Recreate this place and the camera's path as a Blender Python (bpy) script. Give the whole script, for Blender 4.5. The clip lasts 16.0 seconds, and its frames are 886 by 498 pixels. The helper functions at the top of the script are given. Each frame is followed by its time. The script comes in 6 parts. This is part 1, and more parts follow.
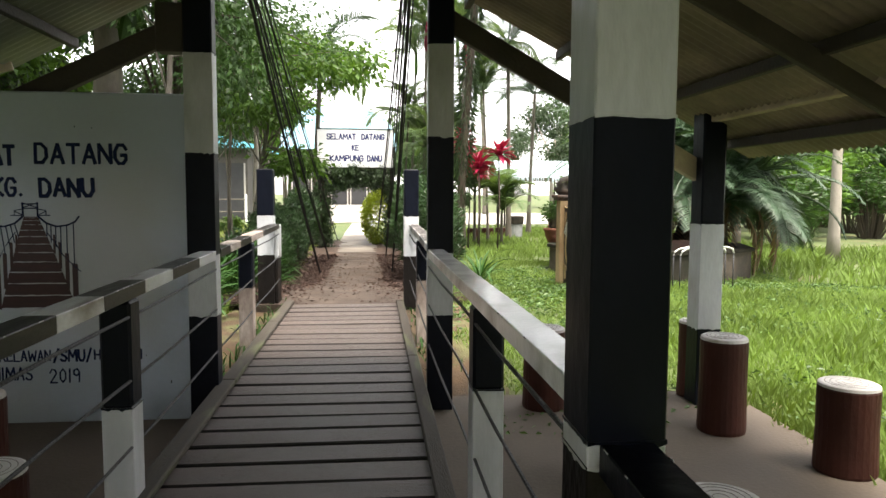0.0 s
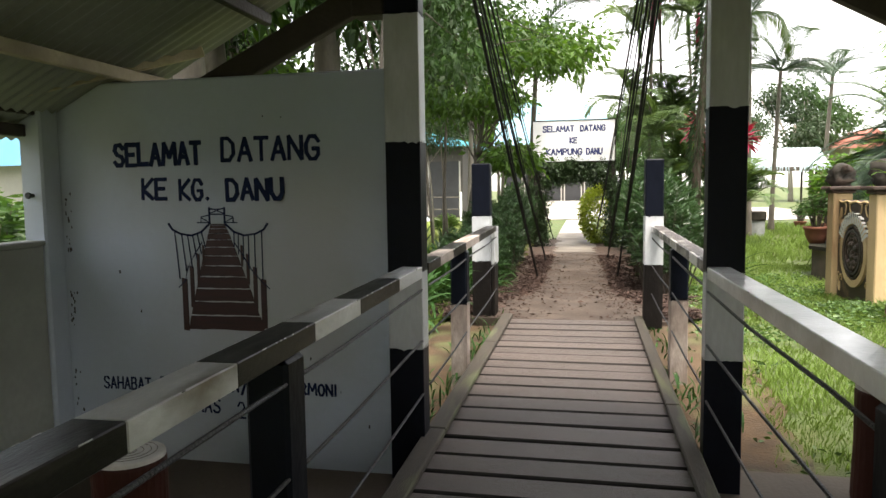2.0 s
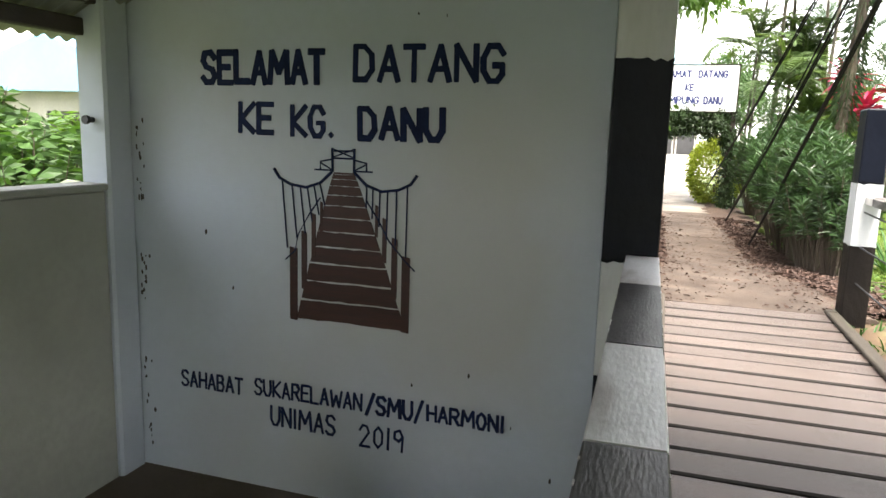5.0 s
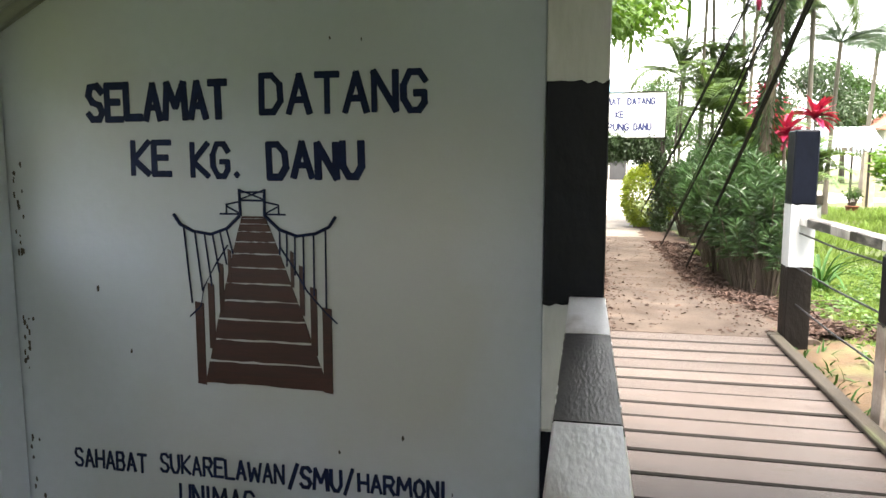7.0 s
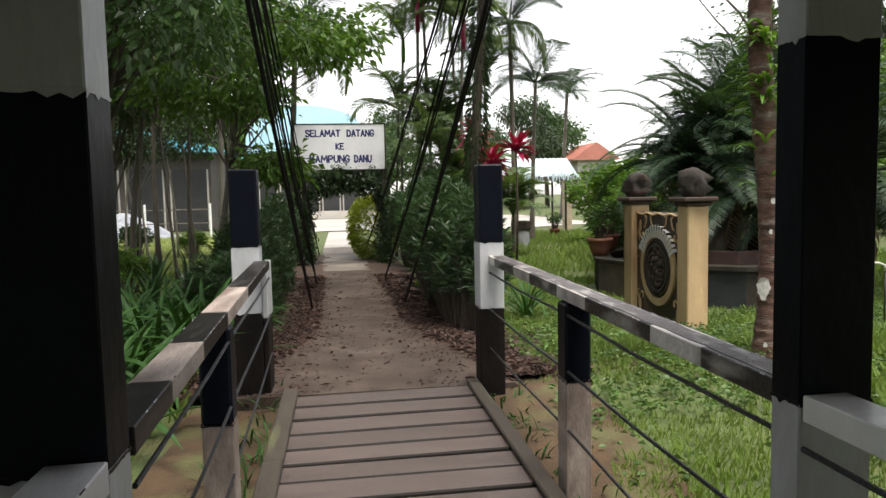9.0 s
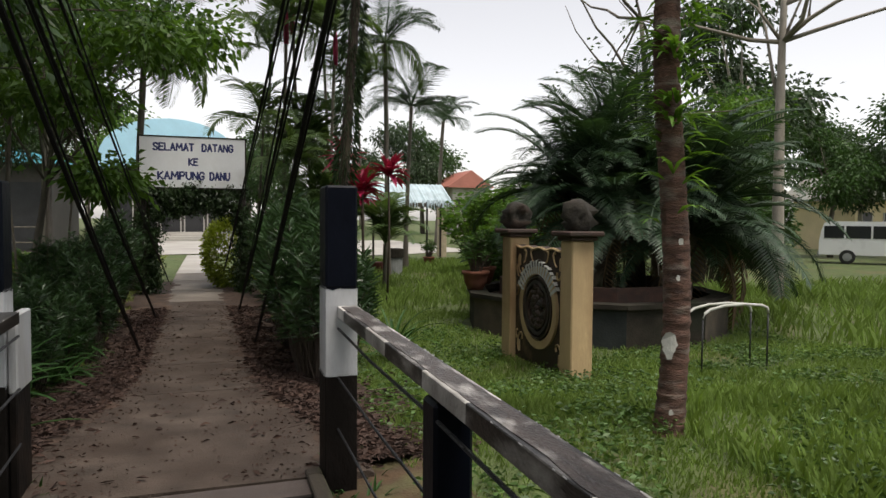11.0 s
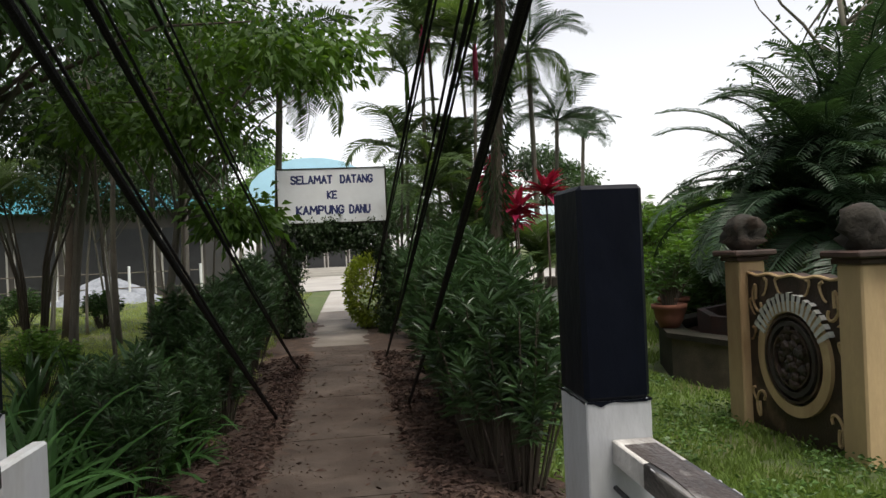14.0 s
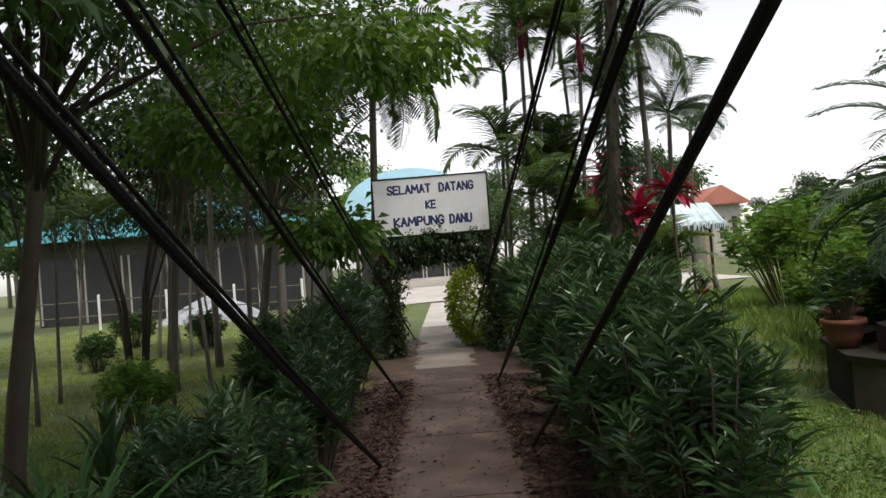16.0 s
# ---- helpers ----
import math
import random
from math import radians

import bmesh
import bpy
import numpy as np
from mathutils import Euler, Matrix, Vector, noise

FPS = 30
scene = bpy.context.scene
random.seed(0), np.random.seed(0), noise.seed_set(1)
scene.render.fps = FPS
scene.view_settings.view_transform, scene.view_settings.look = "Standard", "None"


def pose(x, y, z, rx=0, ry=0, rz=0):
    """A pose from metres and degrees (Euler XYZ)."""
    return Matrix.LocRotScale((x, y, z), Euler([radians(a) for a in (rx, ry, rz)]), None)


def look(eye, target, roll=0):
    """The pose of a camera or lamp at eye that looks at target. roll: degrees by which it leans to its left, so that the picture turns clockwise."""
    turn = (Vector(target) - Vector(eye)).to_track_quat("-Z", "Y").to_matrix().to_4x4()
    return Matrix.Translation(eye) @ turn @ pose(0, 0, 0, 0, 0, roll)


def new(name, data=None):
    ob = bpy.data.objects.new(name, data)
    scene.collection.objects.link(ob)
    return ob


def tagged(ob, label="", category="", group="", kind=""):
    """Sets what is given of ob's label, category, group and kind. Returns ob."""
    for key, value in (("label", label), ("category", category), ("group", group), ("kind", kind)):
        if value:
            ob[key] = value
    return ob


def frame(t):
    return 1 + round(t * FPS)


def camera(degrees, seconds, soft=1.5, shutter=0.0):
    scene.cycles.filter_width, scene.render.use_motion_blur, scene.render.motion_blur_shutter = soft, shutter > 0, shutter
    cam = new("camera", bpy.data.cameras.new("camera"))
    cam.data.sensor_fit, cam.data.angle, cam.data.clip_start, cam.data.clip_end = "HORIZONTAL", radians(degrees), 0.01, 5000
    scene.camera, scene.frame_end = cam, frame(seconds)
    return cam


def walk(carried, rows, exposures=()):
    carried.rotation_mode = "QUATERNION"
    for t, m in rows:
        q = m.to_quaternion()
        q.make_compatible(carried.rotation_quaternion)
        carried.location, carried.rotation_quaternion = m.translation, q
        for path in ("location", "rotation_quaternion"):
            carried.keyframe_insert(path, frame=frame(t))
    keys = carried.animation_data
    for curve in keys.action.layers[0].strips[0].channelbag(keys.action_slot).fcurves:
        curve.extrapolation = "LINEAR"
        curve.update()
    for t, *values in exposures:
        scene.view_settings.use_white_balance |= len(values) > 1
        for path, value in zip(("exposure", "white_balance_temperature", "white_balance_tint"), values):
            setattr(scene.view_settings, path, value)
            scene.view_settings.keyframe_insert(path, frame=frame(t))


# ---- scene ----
cam = camera(65.1, 16.0)
PATH = [
    (0, (0.155, -0.326, 1.376), (0.352, 1.658, 1.215), 0.3),
    (0.5, (0.123, -0.016, 1.369), (0.156, 1.976, 1.188), 0.4),
    (1, (0.104, 0.271, 1.368), (0.126, 2.263, 1.196), -2.1),
    (1.5, (0.074, 0.609, 1.393), (-0.194, 2.588, 1.284), -2.1),
    (2, (-0.06, 0.927, 1.381), (-0.464, 2.878, 1.211), -0.8),
    (2.5, (-0.209, 1.2, 1.377), (-0.623, 3.149, 1.202), -1.1),
    (3, (-0.405, 1.522, 1.384), (-0.913, 3.446, 1.182), -0.4),
    (3.5, (-0.625, 1.736, 1.361), (-1.21, 3.634, 1.127), 0.2),
    (4, (-0.851, 1.948, 1.352), (-1.398, 3.852, 1.076), 1.8),
    (4.2, (-0.873, 1.989, 1.386), (-1.477, 3.863, 1.034), 2.8),
    (6.3, (-1.008, 2.189, 1.333), (-1.551, 4.093, 1.052), 0.3),
    (6.5, (-1.02, 2.249, 1.346), (-1.576, 4.146, 1.043), 1.0),
    (7, (-0.938, 2.321, 1.377), (-1.374, 4.258, 1.142), 0.0),
    (7.5, (-0.83, 2.508, 1.398), (-1.077, 4.485, 1.216), 2.1),
    (8, (-0.724, 2.725, 1.423), (-0.662, 4.715, 1.229), -0.8),
    (8.5, (-0.59, 2.983, 1.435), (-0.417, 4.969, 1.269), -1.8),
    (9, (-0.481, 3.191, 1.444), (-0.193, 5.164, 1.288), -1.2),
    (9.5, (-0.442, 3.468, 1.47), (-0.033, 5.425, 1.409), -1.7),
    (10, (-0.327, 3.794, 1.463), (0.264, 5.701, 1.338), -2.0),
    (10.2, (-0.263, 3.922, 1.484), (0.335, 5.828, 1.4), -0.9),
    (12.3, (-0.009, 5.213, 1.475), (0.64, 7.102, 1.368), 1.0),
    (12.5, (-0.011, 5.401, 1.48), (0.599, 7.305, 1.434), 1.3),
    (13, (-0.002, 5.758, 1.488), (0.462, 7.7, 1.377), -1.9),
    (13.5, (-0.01, 6.087, 1.504), (0.331, 8.051, 1.341), -1.9),
    (14, (-0.069, 6.433, 1.515), (0.193, 8.416, 1.509), -2.5),
    (14.5, (-0.075, 6.782, 1.527), (0.044, 8.779, 1.529), -2.6),
    (15, (-0.07, 7.114, 1.563), (-0.001, 9.113, 1.591), -0.5),
    (15.5, (-0.152, 7.401, 1.579), (-0.051, 9.398, 1.628), -5.7),
    (16, (-0.174, 7.659, 1.62), (-0.186, 9.659, 1.65), -4.5),
]
EXPOSURES = [(0, 2.35, 7000, 12), (1.5, 2.2, 7000, 12), (2.5, 2.25, 7000, 12), (4, 2.75, 6900, 12), (6.5, 3.45, 7000, 12), (7, 3.3, 7000, 12), (7.5, 2.75, 6900, 12), (8, 2.05, 6700, 13), (8.5, 1.8, 6700, 13), (9, 1.25, 6800, 13), (9.5, 0.75, 6800, 13), (10, 0.4, 6800, 13), (12.5, 0.6, 6800, 12), (13.5, 0.3, 6800, 12), (14, 0.65, 6700, 12), (16, 0.7, 6700, 13)]
walk(cam, [(t, look(eye, target, roll)) for t, eye, target, roll in PATH], EXPOSURES)

# ---- daylight: bright overcast sky ----
world = bpy.data.worlds.new("sky")
scene.world = world
world.use_nodes = True
wn = world.node_tree
sky = wn.nodes.new("ShaderNodeTexSky")
sky.sky_type, sky.sun_disc = "NISHITA", False
sky.sun_elevation, sky.sun_rotation = radians(71.9), radians(156.6)
sky.air_density, sky.dust_density, sky.ozone_density = 1.0, 1.0, 1.0
haze = wn.nodes.new("ShaderNodeHueSaturation")
haze.inputs["Saturation"].default_value = 0.22
wn.links.new(sky.outputs[0], haze.inputs["Color"])
wn.links.new(haze.outputs[0], wn.nodes["Background"].inputs[0])
wn.nodes["Background"].inputs[1].default_value = 0.15
sun = new("sun", bpy.data.lights.new("sun", "SUN"))
sun.data.energy, sun.data.angle, sun.data.color = 2.4, radians(28), (1.0, 0.96, 0.88)
sun.matrix_world = look((0, 0, 30), (-0.13 * 30, 0.3 * 30, 0.0))


# ---- materials ----
def mat(name, colour, rough=0.7, vary=0.25, scale=6.0, bump=0.3, fine=60.0, metal=0.0, stain=None, stain_amount=0.35, spread=0.0, clear=0.0, leaf=0.0, stretch=None, spec=0.5):
    """Base colour broken up at two scales, relief, stains with a shape of their own, and variation from piece to piece."""
    m = bpy.data.materials.new(name)
    m.use_nodes = True
    nt = m.node_tree
    bsdf = nt.nodes["Principled BSDF"]
    co = nt.nodes.new("ShaderNodeTexCoord")
    vec = co.outputs["Object"]
    if stretch:
        mp = nt.nodes.new("ShaderNodeMapping")
        mp.inputs["Scale"].default_value = stretch
        nt.links.new(vec, mp.inputs[0])
        vec = mp.outputs[0]

    def tex(sc, detail):
        n = nt.nodes.new("ShaderNodeTexNoise")
        n.inputs["Scale"].default_value, n.inputs["Detail"].default_value = sc, detail
        nt.links.new(vec, n.inputs["Vector"])
        return n.outputs[0]

    def mix(fac, a, b, blend="MIX"):
        n = nt.nodes.new("ShaderNodeMix")
        n.data_type, n.blend_type = "RGBA", blend
        for sock, v in ((n.inputs[0], fac), (n.inputs[6], a), (n.inputs[7], b)):
            if hasattr(v, "links"):
                nt.links.new(v, sock)
            else:
                sock.default_value = v
        return n.outputs[2]

    def ramp(src, lo, hi):
        n = nt.nodes.new("ShaderNodeMapRange")
        n.inputs[1].default_value, n.inputs[2].default_value = lo, hi
        nt.links.new(src, n.inputs[0])
        return n.outputs[0]

    c = (*colour, 1)
    dark = tuple(v * (1 - vary) for v in colour) + (1,)
    light = tuple(min(1, v * (1 + vary)) for v in colour) + (1,)
    broad, small = tex(scale, 4), tex(fine, 3)
    col = mix(ramp(broad, 0.3, 0.7), dark, light)
    col = mix(ramp(small, 0.35, 0.75), col, mix(0.5, col, dark))
    if stain:
        col = mix(ramp(tex(scale * 0.45, 6), 0.62 - 0.25 * stain_amount, 0.72), col, (*stain, 1))
    if spread:
        info = nt.nodes.new("ShaderNodeObjectInfo")
        geo = nt.nodes.new("ShaderNodeNewGeometry")
        hsv = nt.nodes.new("ShaderNodeHueSaturation")
        add = nt.nodes.new("ShaderNodeMath")
        add.operation = "ADD"
        nt.links.new(info.outputs["Random"], add.inputs[0])
        nt.links.new(geo.outputs["Random Per Island"], add.inputs[1])
        val = nt.nodes.new("ShaderNodeMapRange")
        val.inputs[2].default_value = 2.0
        val.inputs[3].default_value, val.inputs[4].default_value = 1 - spread, 1 + spread
        nt.links.new(add.outputs[0], val.inputs[0])
        nt.links.new(val.outputs[0], hsv.inputs["Value"])
        nt.links.new(col, hsv.inputs["Color"])
        col = hsv.outputs[0]
    nt.links.new(col, bsdf.inputs["Base Color"])
    bsdf.inputs["Metallic"].default_value = metal
    bsdf.inputs["Specular IOR Level"].default_value = spec
    rr = nt.nodes.new("ShaderNodeMapRange")
    rr.inputs[3].default_value, rr.inputs[4].default_value = max(0.05, rough - 0.12), min(1, rough + 0.12)
    nt.links.new(broad, rr.inputs[0])
    nt.links.new(rr.outputs[0], bsdf.inputs["Roughness"])
    if clear:
        bsdf.inputs["Coat Weight"].default_value = clear
        bsdf.inputs["Coat Roughness"].default_value = 0.25
    if bump:
        b = nt.nodes.new("ShaderNodeBump")
        b.inputs["Strength"].default_value, b.inputs["Distance"].default_value = bump, 0.01
        nt.links.new(small, b.inputs["Height"])
        nt.links.new(b.outputs[0], bsdf.inputs["Normal"])
    if leaf:
        tr = nt.nodes.new("ShaderNodeBsdfTranslucent")
        nt.links.new(mix(1.0, col, (1.0, 1.0, 0.45, 1), "MULTIPLY"), tr.inputs[0])
        ms = nt.nodes.new("ShaderNodeMixShader")
        ms.inputs[0].default_value = leaf
        nt.links.new(bsdf.outputs[0], ms.inputs[1])
        nt.links.new(tr.outputs[0], ms.inputs[2])
        nt.links.new(ms.outputs[0], nt.nodes["Material Output"].inputs[0])
    return m


WALL = mat("painted_wall", (0.405, 0.455, 0.525), 0.75, 0.06, 1.3, 0.15, 25, stain=(0.38, 0.39, 0.39), stain_amount=0.3)
# parapet paint, darker and greener than the wall's
PARAPET = mat("grey_green_parapet_paint", (0.33, 0.345, 0.31), 0.8, 0.14, 1.6, 0.2, 25, stain=(0.2, 0.21, 0.18), stain_amount=0.6)
WHITE = mat("white_gloss_paint", (0.49, 0.505, 0.52), 0.42, 0.16, 4, 0.3, 30, stain=(0.27, 0.26, 0.23), stain_amount=0.6, stretch=(1.5, 1.5, 0.5))
WORN = mat("worn_white_paint", (0.62, 0.62, 0.63), 0.35, 0.16, 6, 0.15, 40, stain=(0.2, 0.17, 0.14), stain_amount=0.45, stretch=(3, 0.9, 2))
WORNB = mat("brown_worn_rail", (0.4, 0.34, 0.3), 0.55, 0.35, 6, 0.5, 40, stain=(0.1, 0.06, 0.045), stain_amount=0.8, stretch=(3, 0.6, 1))
WORNR = mat("peeling_white_rail_paint", (0.62, 0.6, 0.57), 0.4, 0.25, 8, 0.5, 45, stain=(0.1, 0.085, 0.075), stain_amount=1.0, stretch=(2.2, 0.8, 1))
GLOSSW = mat("glossy_white_rail", (0.8, 0.8, 0.79), 0.15, 0.12, 5, 0.15, 40, stain=(0.4, 0.38, 0.33), stain_amount=0.3)
BLACK = mat("black_gloss_paint", (0.0035, 0.0048, 0.0095), 0.4, 0.3, 5, 0.25, 22, spec=0.12, stretch=(1, 1, 0.6))
FLAKED = mat("flaking_brown_black_paint", (0.009, 0.007, 0.006), 0.65, 0.4, 7, 0.7, 40, stain=(0.035, 0.022, 0.015), stain_amount=0.45, spec=0.15, stretch=(1, 1, 0.5))
TIMBER = mat("dark_timber", (0.035, 0.026, 0.02), 0.7, 0.3, 5, 0.5, 40, stretch=(1, 1, 1))
BROWNRAIL = mat("flaking_black_paint", (0.011, 0.0095, 0.009), 0.38, 0.3, 8, 0.12, 50, stain=(0.05, 0.043, 0.038), stain_amount=0.35, spec=0.28, stretch=(4, 0.8, 4))
WORNBLACK = mat("black_paint_worn_to_white", (0.016, 0.014, 0.013), 0.34, 0.4, 9, 0.3, 50, stain=(0.36, 0.34, 0.32), stain_amount=0.4, spec=0.55, stretch=(3, 0.9, 3))
WORNTOP = mat("worn_rail_top", (0.055, 0.042, 0.037), 0.36, 0.5, 14, 0.5, 60, stain=(0.48, 0.46, 0.44), stain_amount=0.45, spec=0.5, stretch=(2.2, 0.9, 1))
PLANK = mat("weathered_plank", (0.105, 0.08, 0.07), 0.42, 0.35, 5, 0.7, 55, stain=(0.06, 0.048, 0.04), stain_amount=0.55, spread=0.3, stretch=(0.5, 4, 4))
# near-black edge colour paints the shade of the gaps between planks
PLANKEDGE = mat("gap_shade_plank_edge", (0.016, 0.013, 0.011), 0.9, 0.4, 9, 0.6, 60)
KERB = mat("mossy_kerb_plank", (0.047, 0.038, 0.028), 0.8, 0.3, 6, 0.6, 50, stain=(0.09, 0.1, 0.045), stain_amount=0.3, stretch=(4, 0.5, 4))
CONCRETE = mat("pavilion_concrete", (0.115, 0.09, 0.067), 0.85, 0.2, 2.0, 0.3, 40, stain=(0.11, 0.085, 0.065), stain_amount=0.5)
# damp near slabs, with the canopy shade put into their darker colour
PATHSHADED = mat("path_concrete", (0.09, 0.07, 0.057), 0.8, 0.5, 3.2, 0.9, 70, stain=(0.042, 0.029, 0.022), stain_amount=1.15, spec=0.25)
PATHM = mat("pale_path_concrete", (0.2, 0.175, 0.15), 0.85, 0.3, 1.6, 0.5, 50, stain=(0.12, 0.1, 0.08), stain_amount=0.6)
SOIL = mat("soil_litter", (0.055, 0.033, 0.022), 0.95, 0.5, 6, 1.0, 50, stain=(0.11, 0.068, 0.046), stain_amount=0.4)
SOILO = mat("ochre_earth", (0.07, 0.042, 0.02), 0.95, 0.4, 5, 0.8, 50, stain=(0.1, 0.11, 0.04), stain_amount=0.6)
ZINC = mat("zinc_sheet", (0.27, 0.275, 0.24), 0.5, 0.15, 2.5, 0.1, 30, metal=0.35, stain=(0.2, 0.17, 0.12), stain_amount=0.3)
# right slope's sheet, darker and browner than the left one
ZINC_DARK = mat("dark_brown_zinc_sheet", (0.23, 0.19, 0.14), 0.6, 0.3, 2.5, 0.1, 30, metal=0.25, stain=(0.07, 0.05, 0.035), stain_amount=0.6)
BATTEN = mat("pale_batten", (0.4, 0.33, 0.23), 0.75, 0.25, 5, 0.4, 40)
STEEL = mat("steel_rope", (0.042, 0.043, 0.046), 0.5, 0.3, 30, 0.6, 120, metal=0.6)
STAY = mat("tarred_stay_cable", (0.01, 0.01, 0.011), 0.7, 0.3, 20, 0.6, 90, spec=0.2)
INK = mat("navy_lettering", (0.008, 0.015, 0.05), 0.6, 0.3, 20, 0.1, 60, spec=0.1)
BLUEINK = mat("blue_lettering", (0.018, 0.028, 0.12), 0.6, 0.2, 20, 0.1, 60)
MURAL = mat("brown_mural_paint", (0.038, 0.012, 0.009), 0.65, 0.35, 14, 0.2, 70, stretch=(0.4, 1, 5))
SIGNW = mat("sign_board_white", (0.78, 0.8, 0.8), 0.5, 0.06, 2, 0.1, 30, stain=(0.6, 0.6, 0.58), stain_amount=0.3)
LOG = mat("red_brown_log_paint", (0.05, 0.017, 0.012), 0.55, 0.3, 6, 0.5, 30, spec=0.15, stretch=(1, 1, 0.4))
LOGTOP = mat("pale_log_top", (0.55, 0.53, 0.5), 0.8, 0.15, 9, 0.3, 60, stain=(0.35, 0.32, 0.29), stain_amount=0.4)
CREAM = mat("cream_pillar_paint", (0.48, 0.345, 0.185), 0.75, 0.15, 3, 0.3, 40, stain=(0.2, 0.11, 0.05), stain_amount=0.55, stretch=(1, 1, 0.35))
STONE = mat("mossy_stone", (0.026, 0.022, 0.016), 0.9, 0.4, 6, 0.8, 30, stain=(0.06, 0.03, 0.02), stain_amount=0.5)
CARVED = mat("dark_carved_panel", (0.036, 0.021, 0.015), 0.6, 0.35, 8, 0.5, 40, stain=(0.13, 0.08, 0.05), stain_amount=0.3)
CAPITAL = mat("red_brown_capital", (0.06, 0.03, 0.022), 0.8, 0.35, 6, 0.5, 40, stain=(0.025, 0.022, 0.018), stain_amount=0.5)
TERRA = mat("terracotta", (0.17, 0.062, 0.035), 0.8, 0.2, 6, 0.3, 40)
PLANTER = mat("planter_concrete", (0.034, 0.03, 0.024), 0.9, 0.4, 3, 0.6, 40, stain=(0.02, 0.024, 0.016), stain_amount=0.6, spec=0.12)
STAINEDPALE = mat("stained_pale_render", (0.13, 0.1, 0.075), 0.9, 0.4, 3.5, 0.5, 40, stain=(0.03, 0.028, 0.022), stain_amount=0.9)
BLUEPOT = mat("blue_grey_planter", (0.035, 0.04, 0.04), 0.85, 0.25, 4, 0.4, 40, spec=0.12)


# ---- geometry helpers ----
class Geo:
    """Gathers vertices and faces of one mesh."""

    def __init__(self):
        self.v, self.f, self.m = [], [], []

    def add(self, verts, faces, slot=0):
        n = len(self.v)
        self.v.extend(verts)
        self.f.extend(tuple(i + n for i in f) for f in faces)
        self.m.extend([slot] * len(faces))

    def box(self, a, b, slot=0, bevel=0.006, turn=None):
        (x0, y0, z0), (x1, y1, z1) = a, b
        c = min(bevel, 0.3 * min(x1 - x0, y1 - y0, z1 - z0))
        vs, idx = [], {}
        for sx in (0, 1):
            for sy in (0, 1):
                for sz in (0, 1):
                    p = ((x0, x1)[sx], (y0, y1)[sy], (z0, z1)[sz])
                    d = (c if sx == 0 else -c, c if sy == 0 else -c, c if sz == 0 else -c)
                    for ax in range(3):
                        idx[sx, sy, sz, ax] = len(vs)
                        vs.append(tuple(p[k] if k == ax else p[k] + d[k] for k in range(3)))
        fs = []
        for ax in range(3):
            o = [k for k in range(3) if k != ax]
            for s in (0, 1):
                q = []
                for u, w in ((0, 0), (1, 0), (1, 1), (0, 1)):
                    k = [0, 0, 0]
                    k[ax], k[o[0]], k[o[1]] = s, u, w
                    q.append(idx[(*k, ax)])
                fs.append(tuple(q if (s == 1) ^ (ax == 1) else q[::-1]))
            for u in (0, 1):
                for w in (0, 1):
                    q = []
                    for s, oth in ((0, o[0]), (1, o[0]), (1, o[1]), (0, o[1])):
                        k = [0, 0, 0]
                        k[ax], k[o[0]], k[o[1]] = s, u, w
                        q.append(idx[(*k, oth)])
                    fs.append(tuple(q))
        for sx in (0, 1):
            for sy in (0, 1):
                for sz in (0, 1):
                    fs.append(tuple(idx[sx, sy, sz, ax] for ax in range(3)))
        if turn is not None:
            vs = [tuple(turn @ Vector(p)) for p in vs]
        self.add(vs, fs, slot)

    def beam(self, p, q, w, h, slot=0, bevel=0.006):
        """A rectangular timber from p to q, w wide across and h deep."""
        p, q = Vector(p), Vector(q)
        d = q - p
        m = Matrix.Translation(p) @ d.to_track_quat("Y", "Z").to_matrix().to_4x4()
        self.box((-w / 2, 0, -h / 2), (w / 2, d.length, h / 2), slot, bevel, m)

    def tube(self, pts, radii, n=8, slot=0, caps=True, rough=0.0):
        pts = [Vector(p) for p in pts]
        if not hasattr(radii, "__len__"):
            radii = [radii] * len(pts)
        vs, fs = [], []
        for i, p in enumerate(pts):
            d = (pts[min(i + 1, len(pts) - 1)] - pts[max(i - 1, 0)]).normalized()
            a = d.cross(Vector((0, 0, 1)) if abs(d.z) < 0.9 else Vector((1, 0, 0))).normalized()
            b = d.cross(a)
            for k in range(n):
                t = 2 * math.pi * k / n
                r = radii[i] * (1 + rough * random.uniform(-1, 1))
                vs.append(tuple(p + (a * math.cos(t) + b * math.sin(t)) * r))
        for i in range(len(pts) - 1):
            for k in range(n):
                fs.append((i * n + k, i * n + (k + 1) % n, (i + 1) * n + (k + 1) % n, (i + 1) * n + k))
        if caps:
            fs.append(tuple(range(n))[::-1])
            fs.append(tuple((len(pts) - 1) * n + k for k in range(n)))
        self.add(vs, fs, slot)

    def lathe(self, profile, n=24, slot=0, at=(0, 0, 0)):
        """profile: (radius, height) from the bottom up."""
        vs = [(at[0] + r * math.cos(2 * math.pi * k / n), at[1] + r * math.sin(2 * math.pi * k / n), at[2] + z) for r, z in profile for k in range(n)]
        fs = [(i * n + k, i * n + (k + 1) % n, (i + 1) * n + (k + 1) % n, (i + 1) * n + k) for i in range(len(profile) - 1) for k in range(n)]
        fs.append(tuple(range(n))[::-1])
        fs.append(tuple((len(profile) - 1) * n + k for k in range(n)))
        self.add(vs, fs, slot)

